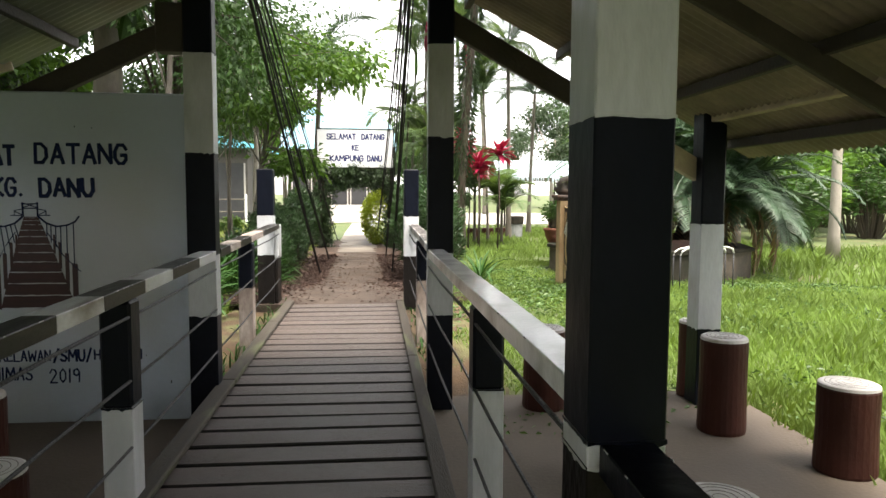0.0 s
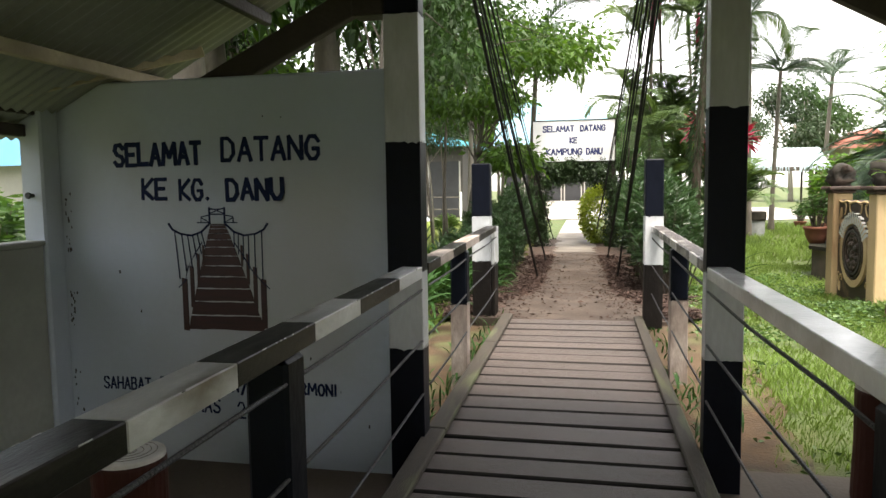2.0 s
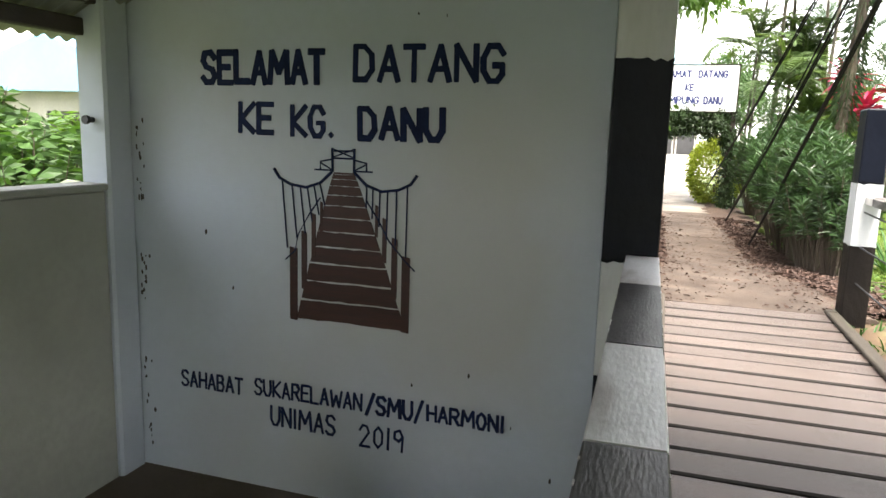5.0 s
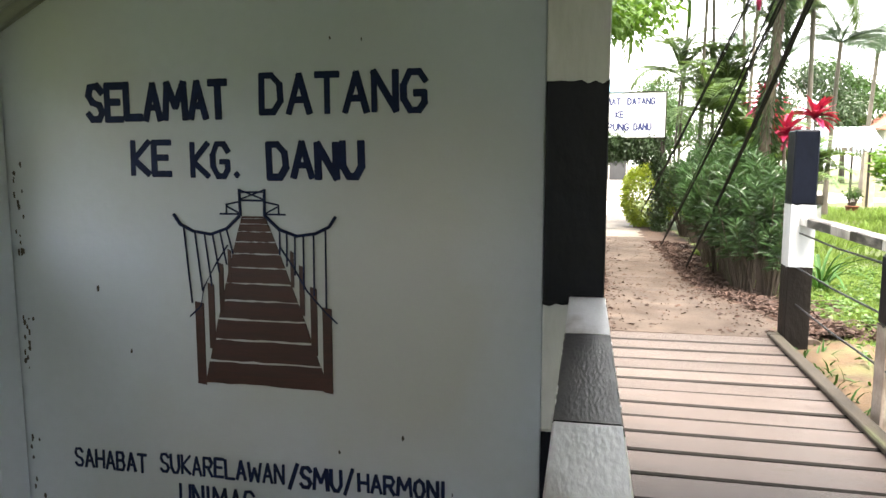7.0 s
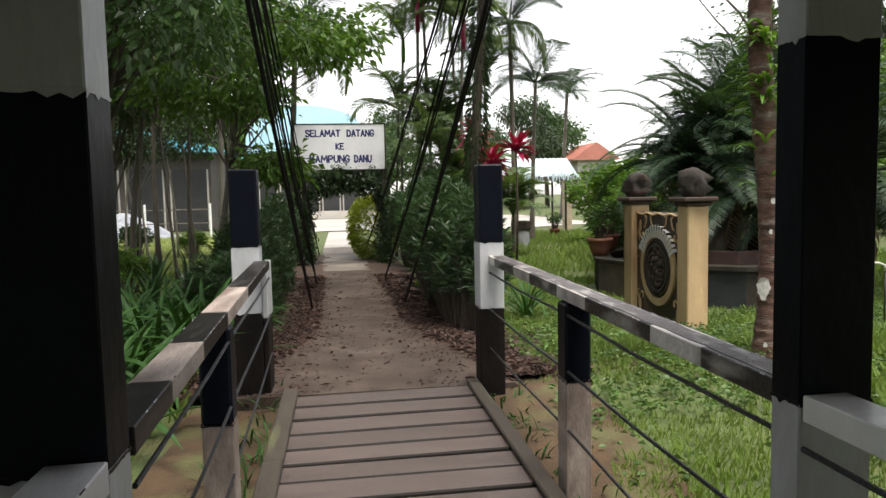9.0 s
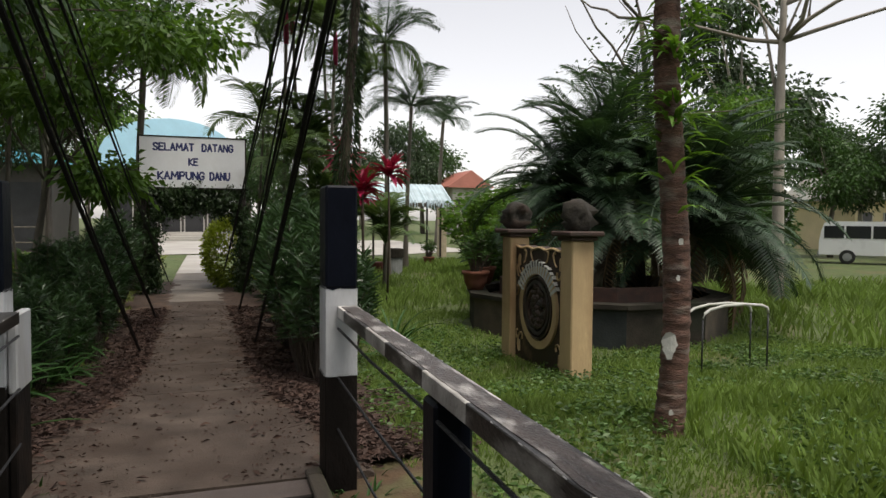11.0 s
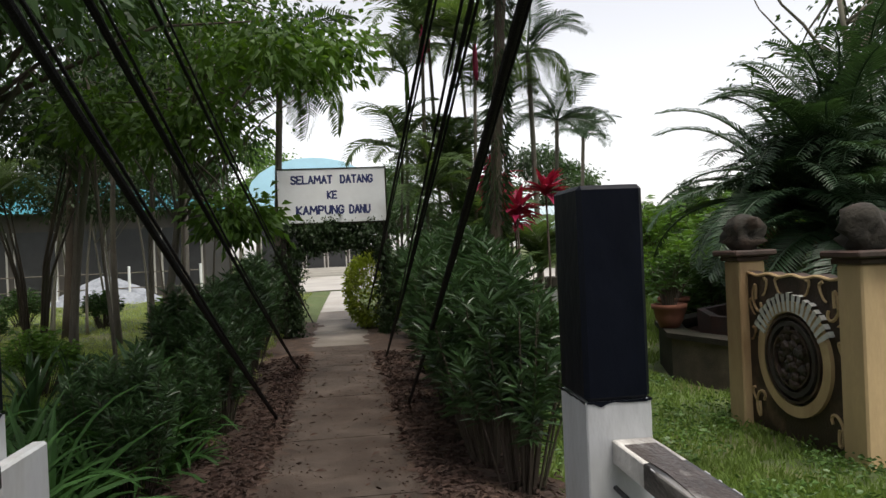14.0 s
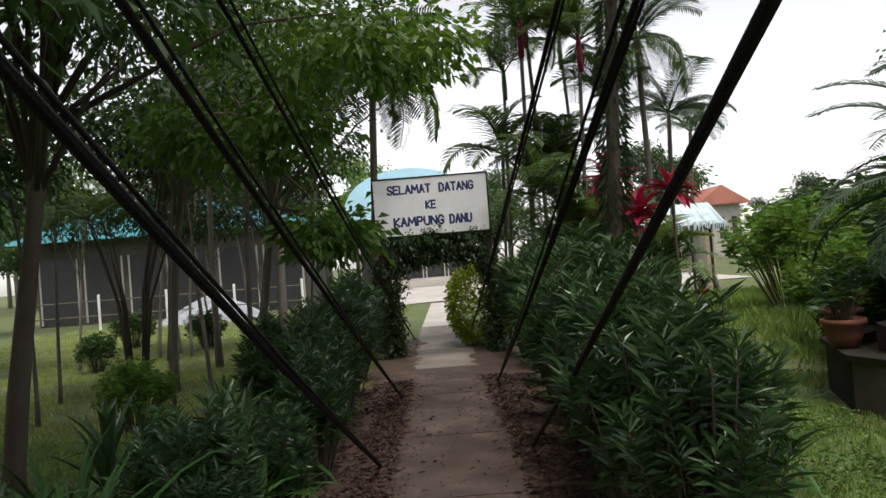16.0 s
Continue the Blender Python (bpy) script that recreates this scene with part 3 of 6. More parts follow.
def rail(label, p, q, cuts, first, side=1, pale=None, dark=None):
    """A top rail of painted lengths, cut at the given y, with wire ropes under it, from p to q."""
    root = thing("railing", label, "railing", group="bridge railings")
    p, q = Vector(p), Vector(q)
    d = q - p
    edges = [p.y] + list(cuts) + [q.y]
    for i in range(len(edges) - 1):
        a, b = p + d * ((edges[i] - p.y) / d.y), p + d * ((edges[i + 1] - p.y) / d.y)
        gg = Geo()
        gg.beam(a, b, 0.11, 0.062, 0, 0.003)
        blk = (i + first) % 2 == 1
        part("rail_length", gg, (dark or BROWNRAIL) if blk else (pale or WORN), root, "flaking black painted length" if blk else "worn white painted length")
        way = (b - a).normalized()
        cross = Vector((way.y, -way.x, 0)).normalized()
        rc = random.Random(int(997 * abs(a.y) + 31 * abs(a.x)))
        chips = Geo()
        for k in range(int((24 if blk else 4) * (b - a).length)):
            s, u = rc.choice((-1, 1)), rc.uniform(0.02, (b - a).length - 0.04)
            ln, wd = rc.uniform(0.006, 0.03), rc.uniform(0.0012, 0.0032)
            m = a + way * u + cross * s * 0.0542 + Vector((0, 0, 0.0302))
            chips.beam(m, m + way * ln, wd, 0.003, 0, 0.0008)
        tagged(part("paint_chip", chips, WORN if blk else FLAKED, root, "chipped paint edge"), kind="stuff")
    for z in (-0.095, -0.37, -0.66):
        gg = Geo()
        off = Vector((0.05 * side, 0, z))
        pts = [p + d * t + off + Vector((0, 0, -0.012 * math.sin(math.pi * t * 2) ** 2)) for t in np.linspace(0, 1, 9)]
        gg.tube(pts, 0.007, 6)
        part("wire_rope", gg, STEEL, root, "thin rusty wire rope")
    return root


RZ = 0.945
BW = "flat wooden hand rail in black and white lengths with wire ropes"
rail(BW, (-0.872, -0.6, RZ), (-0.967, 4.49, RZ), (0.0, 0.5, 1.0, 1.5, 2.0, 2.42, 2.93, 3.4, 4.0), 1)
rail(BW, (-0.975, 4.68, RZ), (-1.07, 8.415, RZ + 0.01), (5.05, 5.54, 6.14, 6.94), 1, pale=WORNB)
rail("white glossy hand rail with worn edges and wire ropes", (0.63, 1.105, RZ), (0.592, 4.595, RZ), (), 0, side=-1, pale=GLOSSW)
worn_rail = rail(BW, (0.615, 4.71, RZ), (0.64, 8.178, RZ + 0.015), (5.09, 5.44, 6.1, 6.52, 7.04, 7.42, 7.98), 1, side=-1, pale=WORNR, dark=WORNBLACK)
g = Geo()
n = 60
vs = []
for k in range(n + 1):
    t = k / n
    x, y, z = 0.616 + 0.0235 * t, 4.76 + 3.36 * t, RZ + 0.0335 + 0.0145 * t
    for u in (-1, 1):
        vs.append((x + u * (0.04 + 0.011 * noise.noise((u * 3.0, y * 5, 1)) + 0.006 * noise.noise((u * 3.0, y * 17, 2))), y, z))
vs += [(a, b, c - 0.004) for a, b, c in vs]
m = 2 * (n + 1)
g.add(vs, [(2 * k, 2 * k + 1, 2 * k + 3, 2 * k + 2) for k in range(n)] + [(2 * k, 2 * k + 2, m + 2 * k + 2, m + 2 * k) for k in range(n)] + [(2 * k + 3, 2 * k + 1, m + 2 * k + 1, m + 2 * k + 3) for k in range(n)])
part("worn_top", g, WORNTOP, worn_rail, "brown weathered wood where the top paint has worn off")
rail("dark hand rail with worn paint and wire ropes", (0.58, -1.0, 0.868), (0.637, 0.928, 0.868), (), 1, side=-1, dark=BLACK)


def rail_post(x, y, split, w=0.13):
    banded_post("rail_post", x - w / 2, x + w / 2, y - w / 2, y + w / 2, [(-0.4, split, 3 if y > 5 else 0), (split, RZ - 0.034, 1)], "short square rail post, black above and pale below", "rail posts")


for x, y, s in ((-0.94, 2.76, 0.45), (-0.905, 1.2, 0.45), (-1.02, 6.2, 0.5), (0.62, 2.5, 0.57), (0.63, 6.42, 0.53)):
    rail_post(x, y, s)

# ---- boardwalk ----
deck = thing("boardwalk", "weathered grey-brown plank deck with dark gaps", "boardwalk", kind="structure")
rnd = random.Random(7)
planks = []
for k in range(5):
    g = Geo()
    w = 0.198 + 0.012 * k
    g.box((-0.66, 0, -0.05), (0.66, w, 0), bevel=0.009)
    for j, v in enumerate(g.v):
        g.v[j] = (v[0], v[1] + 0.004 * noise.noise((v[0] * 3, k * 5.0, v[1] * 9)), v[2] + 0.003 * noise.noise((v[0] * 4, k * 3.0, 7)))
    me = g.mesh("plank", PLANK)
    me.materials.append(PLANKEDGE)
    # faces towards a gap take the painted gap shade
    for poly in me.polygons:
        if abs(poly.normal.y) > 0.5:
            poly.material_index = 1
    planks.append((w, me))
y = -2.5
while y < 8.2:
    w, me = planks[rnd.randrange(5)]
    part("plank", me, PLANK, deck, at=pose(-0.2 + rnd.uniform(-0.012, 0.012), y, rnd.uniform(-0.004, 0.002), rnd.uniform(-0.5, 0.5), rnd.uniform(-0.2, 0.2), rnd.uniform(-0.35, 0.35) + 1.2 * smoothstep(6, 8, y)))
    y += w + rnd.uniform(0.018, 0.036)
for x0, x1, zt in ((-0.94, -0.83, 0.045), (0.425, 0.515, 0.04)):
    yy = -2.5
    while yy < 8.3:
        ln = min(rnd.uniform(2.2, 3.0), 8.34 - yy)
        g = Geo()
        g.box((x0, yy, 0.004), (x1, yy + ln - 0.012, zt), bevel=0.008)
        part("kerb_plank", g, KERB, deck, "mossy edge plank")
        yy += ln
for x in (-0.75, -0.2, 0.35):
    g = Geo()
    g.box((x - 0.05, -2.5, -0.17), (x + 0.05, 8.3, -0.052), bevel=0.004)
    part("joist", g, TIMBER, deck, "dark timber bearer")

# ---- roof ----
RIDGE = 3.36
# rear overhang to y -1.5 is unseen, lengthened to cut skylight on the wall
roof = thing("roof", "corrugated zinc gable roof on dark timber", "roof", kind="structure")
for side, xe in ((-1, -3.42), (1, 3.12)):
    g = Geo()
    ny = 85 * 8
    nx = 6
    vs = []
    for j in range(ny + 1):
        y = -1.5 + 6.45 * j / ny
        wave = 0.009 * math.sin(2 * math.pi * (y + 1.5) / 0.0762)
        for i in range(nx + 1):
            x = -0.2 + (xe + 0.2) * i / nx
            vs.append((x, y, RIDGE - 0.51 * abs(x + 0.2) + wave))
    g.add(vs, [(j * (nx + 1) + i, j * (nx + 1) + i + 1, (j + 1) * (nx + 1) + i + 1, (j + 1) * (nx + 1) + i)[::side] for j in range(ny) for i in range(nx)])
    part("roof_sheet", g, ZINC if side < 0 else ZINC_DARK, roof, "corrugated grey-green zinc sheet" if side < 0 else "dark brown mottled corrugated zinc sheet", smooth=True)
    for x in (0.35, 1.05, 1.75, 2.45, 3.05):
        xx = -0.2 + side * x
        g = Geo()
        zz = RIDGE - 0.51 * x - 0.05
        g.beam((xx, -1.48, zz), (xx, 4.93, zz), 0.05, 0.07)
        part("purlin", g, BATTEN if x in (1.05, 2.45) and side < 0 else TIMBER, roof, "rough timber purlin")
    for y in (4.62, 2.8, 1.1, -0.9):
        g = Geo()
        g.beam((-0.2, y, RIDGE - 0.13), (xe - side * 0.12, y, RIDGE - 0.13 - 0.51 * abs(xe - side * 0.12 + 0.2)), 0.05, 0.1)
        if y < 4:
            part("rafter", g, TIMBER, roof, "dark timber rafter")
g = Geo()
g.beam((2.63, -1.48, 1.95), (2.63, 4.8, 1.95), 0.08, 0.1)
part("eave_beam", g, BATTEN, roof, "pale timber eave beam")
g = Geo()
g.beam((-3.2, -1.48, 1.9), (-3.2, 4.55, 1.9), 0.09, 0.12)
part("eave_beam", g, TIMBER, roof, "dark timber eave beam")
g = Geo()
g.beam((-0.95, 4.705, 2.61), (-2.62, 4.705, 1.8), 0.07, 0.15)
part("brace", g, TIMBER, roof, "thick dark raking brace")
g = Geo()
g.beam((0.62, 4.69, 2.63), (2.08, 4.69, 1.82), 0.07, 0.15)
br = part("brace", g, TIMBER, roof, "thick dark raking brace")
g = Geo()
g.beam((2.085, 4.69, 1.817), (2.6, 4.69, 1.53), 0.072, 0.152)
part("brace_end", g, BATTEN, br, "pale painted lower end")
g = Geo()
g.beam((-3.1, 4.2, 1.93), (-2.35, 4.86, 2.24), 0.05, 0.06)
part("batten", g, BATTEN, roof, "pale rough batten")
g = Geo()
g.beam((-1.01, -1.4, 2.86), (-1.01, 4.4, 2.86), 0.1, 0.14)
part("tie_beam", g, TIMBER, roof, "dark timber tie beam")
g = Geo()
g.beam((0.63, -1.4, 2.86), (0.63, 4.5, 2.86), 0.1, 0.14)
part("tie_beam", g, TIMBER, roof, "dark timber tie beam")
g = Geo()
g.box((-1.28, 4.5, 2.3), (-1.1, 4.64, 2.62), bevel=0.01)
part("gusset", g, TIMBER, roof, "dark timber gusset block")

# ---- stay cables of the footbridge ----
for top, feet in (((-1.02, 4.4, 4.25), ((-0.98, 14.58, -0.4), (-1.03, 18.3, -0.45), (-1.22, 26.4, -0.5))), ((0.49, 4.6, 4.15), ((0.54, 14.9, -0.4), (0.47, 19.0, -0.45), (0.24, 26.6, -0.52)))):
    for k, foot in enumerate(feet):
        stay = thing("stay_cable", "dark twisted steel stay cable anchored beside the path", "cable", foot, "stay cables")
        d = Vector(top) - Vector(foot)
        for j, off in enumerate((Vector((0, 0, 0)), Vector((0.03, 0, 0.02)), Vector((-0.03, 0, 0.03)))):
            if j == 2 and k != 1:
                continue
            g = Geo()
            g.tube([off * 0.3 + (d + off * 1.2) * t + Vector((0, 0, -0.1 * math.sin(math.pi * t))) for t in np.linspace(0, 1, 14)], 0.018 if j == 0 and k == 0 else 0.013 if j == 0 else 0.008, 8)
            part("strand", g, STAY, stay)
        g = Geo()
        g.lathe([(0.09, -0.1), (0.085, 0.03), (0.05, 0.06)], 10)
        part("anchor", g, STONE, stay, "rusty concrete-set anchor")

# ---- plants: materials ----
LEAF_D = mat("dark_foliage", (0.03, 0.062, 0.018), 0.5, 0.35, 3, 0.0, 30, spread=0.45, leaf=0.28)
LEAF_M = mat("mid_green_foliage", (0.042, 0.096, 0.021), 0.5, 0.35, 3, 0.0, 30, spread=0.4, leaf=0.35)
LEAF_L = mat("light_green_foliage", (0.11, 0.22, 0.035), 0.5, 0.3, 3, 0.0, 30, spread=0.35, leaf=0.45)
HEDGE = mat("oleander_leaf", (0.042, 0.088, 0.032), 0.3, 0.35, 4, 0.0, 30, spread=0.4, leaf=0.22)
STRAP = mat("strap_leaf", (0.038, 0.1, 0.024), 0.55, 0.35, 4, 0.0, 30, spread=0.4, leaf=0.2, spec=0.2)
PALM = mat("palm_frond", (0.032, 0.066, 0.031), 0.42, 0.35, 4, 0.0, 30, spread=0.35, leaf=0.25)
BETEL = mat("betel_frond", (0.085, 0.14, 0.05), 0.45, 0.35, 4, 0.0, 30, spread=0.4, leaf=0.4)
DEADP = mat("dry_frond", (0.17, 0.11, 0.06), 0.8, 0.3, 4, 0.0, 30, spread=0.3, leaf=0.2)
RED = mat("red_cordyline_leaf", (0.36, 0.016, 0.075), 0.45, 0.3, 6, 0.0, 30, spread=0.35, leaf=0.3)
GOLD = mat("golden_hedge_leaf", (0.3, 0.38, 0.045), 0.5, 0.3, 6, 0.0, 30, spread=0.35, leaf=0.35)
GRASS = mat("grass_blade", (0.18, 0.27, 0.065), 0.55, 0.35, 0.8, 0.0, 30, spread=0.4, leaf=0.35)
# yellower grass for the open lawn, with its sunlight put into the colour
GRASS_SUNLIT = mat("sunlit_grass_blade", (0.36, 0.43, 0.13), 0.55, 0.3, 0.8, 0.0, 30, spread=0.3, leaf=0.35)
WEED = mat("weed_leaf", (0.1, 0.19, 0.045), 0.5, 0.35, 1.2, 0.0, 30, spread=0.45, leaf=0.3)
LITTER = mat("dry_leaf", (0.06, 0.033, 0.024), 0.85, 0.35, 5, 0.0, 30, spread=0.5)
BARK = mat("grey_bark", (0.13, 0.112, 0.09), 0.9, 0.35, 4, 0.8, 30, stain=(0.09, 0.1, 0.06), stain_amount=0.5, stretch=(1, 1, 0.4))
BARKD = mat("dark_bark", (0.07, 0.052, 0.038), 0.9, 0.35, 4, 0.8, 30, stain=(0.06, 0.07, 0.035), stain_amount=0.5, stretch=(1, 1, 0.4))
BARKP = mat("pale_trunk", (0.3, 0.27, 0.225), 0.9, 0.25, 3, 0.6, 30, stain=(0.2, 0.17, 0.13), stain_amount=0.5, stretch=(1, 1, 0.4))
RINGED = mat("ringed_palm_trunk", (0.115, 0.062, 0.045), 0.9, 0.6, 11, 1.0, 40, stain=(0.2, 0.17, 0.14), stain_amount=0.35, stretch=(0.8, 0.8, 2.6))
LICHEN = mat("white_lichen", (0.5, 0.5, 0.46), 0.9, 0.15, 20, 0.3, 60)


def scatter(gg, pts, ways, length, width, rng, fold=0.2, bend=0.25, slot=0):
    """Many small folded leaves at once: bases, directions, and a spread of sizes."""
    n = len(pts)
    d = ways / np.linalg.norm(ways, axis=1, keepdims=True)
    ref = rng.normal(size=(n, 3))
    s = np.cross(d, ref)
    s /= np.linalg.norm(s, axis=1, keepdims=True) + 1e-9
    u = np.cross(s, d)
    L = (length * rng.uniform(0.65, 1.25, n))[:, None]
    W = (width * rng.uniform(0.7, 1.2, n))[:, None]
    mid = pts + d * L * 0.45
    tip = pts + d * L - np.array([0, 0, 1]) * L * bend
    v = np.stack([pts, mid + s * W / 2 + u * W * fold, tip, mid - s * W / 2 + u * W * fold], 1).reshape(-1, 3)
    base = len(gg.v)
    gg.v.extend(map(tuple, v.tolist()))
    for i in range(n):
        a = base + 4 * i
        gg.f.append((a, a + 1, a + 2))
        gg.f.append((a, a + 2, a + 3))
    gg.m.extend([slot] * (2 * n))


def clump_points(rng, centre, radii, clumps, per, spread):
    """Leaf bases in clumps inside an ellipsoid, more of them near its skin."""
    c = rng.normal(size=(clumps, 3))
    c /= np.linalg.norm(c, axis=1, keepdims=True)
    c *= rng.uniform(0.35, 1.0, (clumps, 1)) ** 0.6
    c = np.array(centre) + c * np.array(radii)
    p = np.repeat(c, per, 0) + rng.normal(size=(clumps * per, 3)) * np.array([spread, spread, spread * 0.6])
    w = p - np.repeat(c, per, 0)
    w[:, 2] -= spread * 0.5
    return p, w + rng.normal(size=w.shape) * spread * 0.3, c


def tree(name, label, x, y, h, r, crowns, leaf_mat, bark, size, seed, lean=(0, 0), clumps=60, per=40, spread=0.35, bare=0):
    """A tapered trunk with limbs to its leaf clumps. crowns: (dx, dy, z, rx, ry, rz)."""
    rng = np.random.default_rng(seed)
    rr = random.Random(seed)
    z0 = ground_z(x, y) - 0.1
    root = thing(name, label, "tree", (x, y, z0), "trees")
    g, wood, limbs = Geo(), Geo(), []
    top = Vector((lean[0], lean[1], h))
    pts = [Vector((top.x * t ** 1.5 + 0.06 * h * 0.1 * math.sin(5 * t + seed), top.y * t ** 1.5 + 0.05 * math.cos(4 * t + seed), h * t)) for t in np.linspace(0, 1, 10)]
    wood.tube(pts, [0.8 * r * (1.35 if i == 0 else 1 - 0.6 * i / 9) for i in range(10)], 9, rough=0.06)
    for dx, dy, cz, rx, ry, rz in crowns:
        p, w, c = clump_points(rng, (dx, dy, cz - z0), (rx, ry, rz), clumps, per, spread)
        scatter(g, p, w, size * 0.8, size * 0.46, rng)
        for k in range(0, clumps, max(1, clumps // 5)):
            a = pts[rr.randrange(5, 10)]
            e = Vector(c[k])
            m = (a + e) / 2 + Vector((0, 0, 0.1 * (e - a).length))
            limb = Geo()
            limb.tube([a, m, e], [r * 0.26, r * 0.15, r * 0.05], 5)
            limbs.append(limb)
    for k in range(bare):
        a = pts[rr.randrange(6, 10)]
        d = Vector((rr.uniform(-1, 1), rr.uniform(-1, 1), rr.uniform(0.1, 0.9))).normalized()
        q = [a]
        for j in range(6):
            d = (d + Vector((rr.uniform(-0.5, 0.5), rr.uniform(-0.5, 0.5), rr.uniform(-0.3, 0.4)))).normalized()
            q.append(q[-1] + d * h * 0.09)
        limb = Geo()
        limb.tube(q, [r * 0.3 * (1 - j / 7.5) for j in range(7)], 5)
        limbs.append(limb)
    part("trunk", wood, bark, root, "slim trunk", smooth=True)
    for limb in limbs:
        part("limb", limb, bark, root, smooth=True)
    part("crown", g, leaf_mat, root, "loose leafy crown")
    return root


def frond_mesh(name, length, pairs, leaflet, droop, seed, material, up=0.5, vee=0.5, width=0.03):
    """A feather leaf along +y: a bent rachis and leaflets on both sides."""
    rr = random.Random(seed)
    g = Geo()
    p, d = Vector((0, 0, 0)), Vector((0, math.cos(up), math.sin(up)))
    pts, ways = [], []
    n = 14
    for i in range(n + 1):
        pts.append(p)
        ways.append(d)
        p = p + d * length / n
        d = (d + Vector((0, 0, -droop / n * (0.5 + 1.2 * i / n)))).normalized()
    g.tube(pts, [0.016 * (1.1 - i / n) * length / 2 + 0.003 for i in range(n + 1)], 4)
    for i in range(pairs):
        t = 0.12 + 0.87 * i / (pairs - 1)
        k = min(n - 1, int(t * n))
        q = pts[k].lerp(pts[k + 1], t * n - k)
        d = ways[k]
        ln = leaflet * math.sin(math.pi * (0.15 + 0.8 * t)) ** 0.6 * rr.uniform(0.85, 1.1)
        for s in (-1, 1):
            side = Vector((s, 0, 0))
            upv = side.cross(d) * s
            w = (side * 0.85 + d * 0.6 + upv * vee * rr.uniform(0.4, 1.0)).normalized()
            g.blade(q, w, ln, width, 2, 0.75, 0.1)
    return g.mesh(name, material)


FRONDS = {
    "coco": [frond_mesh("frond", 1.0, 30, 0.34, 1.5, s, PALM, 0.75, 0.1, 0.022) for s in (1, 2)],
    "betel": [frond_mesh("frond", 1.0, 22, 0.4, 1.9, s, BETEL, 1.0, 0.2, 0.04) for s in (3, 4)],
    "cycad": [frond_mesh("frond", 1.0, 46, 0.2, 1.5, s, PALM, 0.85, 0.2, 0.014) for s in (5, 6)],
    "hang": [frond_mesh("frond", 1.0, 34, 0.25, 3.6, s, BETEL, 0.5, -0.3, 0.02) for s in (7, 8)],
    "dead": [frond_mesh("frond", 1.0, 24, 0.2, 4.2, s, DEADP, -0.1, -0.3, 0.018) for s in (9,)],
}


def palm(label, x, y, h, r, kind, count, length, seed, lean=(0.0, 0.0), tilt=(-25, 40), bark=BARK, hang=0, name="palm_tree", base=None, dead=0, shaft=None):
    rr = random.Random(seed)
    z0 = (ground_z(x, y) - 0.05) if base is None else base
    root = thing(name, label, "palm", (x, y, z0), "palms")
    wood = Geo()
    n = max(4, int(h * 3))
    pts = [Vector((lean[0] * (i / n) ** 1.4, lean[1] * (i / n) ** 1.4, h * i / n)) for i in range(n + 1)]
    wood.tube(pts, [r * (1.3 - 0.5 * min(1, 4 * i / n) - 0.15 * i / n) * (1.05 if i % 2 else 0.97) for i in range(n + 1)], 10, rough=0.03)
    part("trunk", wood, bark, root, "slender ringed trunk", smooth=True)
    if shaft:
        sg = Geo()
        sg.tube([pts[-1] + Vector((0, 0, z)) for z in (-0.75, -0.4, 0.0, 0.25)], [r * 0.95, r * 1.15, r * 0.9, r * 0.4], 9)
        part("crownshaft", sg, shaft, root, "glossy crownshaft", smooth=True)
    jobs = [(kind, k) for k in range(count)] + [("hang", k) for k in range(hang)] + [("dead", k) for k in range(dead)]
    for kd, k in jobs:
        me = FRONDS[kd][k % len(FRONDS[kd])]
        az = 360 * k / max(1, (count if kd == kind else hang if kd == "hang" else dead)) + rr.uniform(-16, 16)
        el = rr.uniform(*tilt) if kd == kind else rr.uniform(-30, 0)
        s = length * rr.uniform(0.8, 1.12)
        ob = part("frond", me, PALM, root, at=pose(pts[-1].x, pts[-1].y, pts[-1].z, 0, 0, az) @ pose(0, 0, 0, el, rr.uniform(-12, 12), 0))
        ob.scale = (s, s, s)
    return root


def bush_meshes(count, height, radius, shoots, leaves, length, width, material, seed, upright=0.8):
    out = []
    for k in range(count):
        rng = np.random.default_rng(seed + k)
        stems, fol = Geo(), Geo()
        for i in range(shoots):
            a, rad = rng.uniform(0, 2 * math.pi), radius * math.sqrt(rng.uniform(0, 1))
            zt = height * (0.56 + 0.44 * rng.uniform(0, 1) ** 0.9) * (1 - 0.25 * (rad / radius) ** 2)
            e = np.array([rad * math.cos(a), rad * math.sin(a), zt])
            b = np.array([e[0] * 0.25, e[1] * 0.25, 0.0])
            if i % 2 == 0:
                stems.tube([b, (b + e) / 2 + np.array([0, 0, 0.06]), e], [0.013, 0.01, 0.004], 4)
            t = rng.uniform(0, 1, leaves)
            ln = min(0.4, zt * 0.36)
            out_way = np.array([math.cos(a) * 0.35, math.sin(a) * 0.35, 0.9])
            pts = e - out_way * (t * ln)[:, None]
            ph = rng.uniform(0, 2 * math.pi, leaves)
            w = np.stack([np.cos(ph), np.sin(ph), upright * (1.25 - 1.35 * t) + rng.normal(size=leaves) * 0.15], 1)
            scatter(fol, pts, w, length, width, rng, 0.12, 0.18)
        out.append((stems.mesh("stalk", BARKD), fol.mesh("foliage", material)))
    return out


def place_bush(meshes, name, label, category, x, y, s, rr, group):
    root = thing(name, label, category, (x, y, ground_z(x, y) - 0.04), group, turn=rr.uniform(0, 360))
    root.scale = (s, s, s * rr.uniform(0.92, 1.08))
    st, fo = meshes[rr.randrange(len(meshes))]
    part("stalk", st, BARKD, root, "thin brown stems")
    part("foliage", fo, HEDGE, root, "narrow pointed leaves")


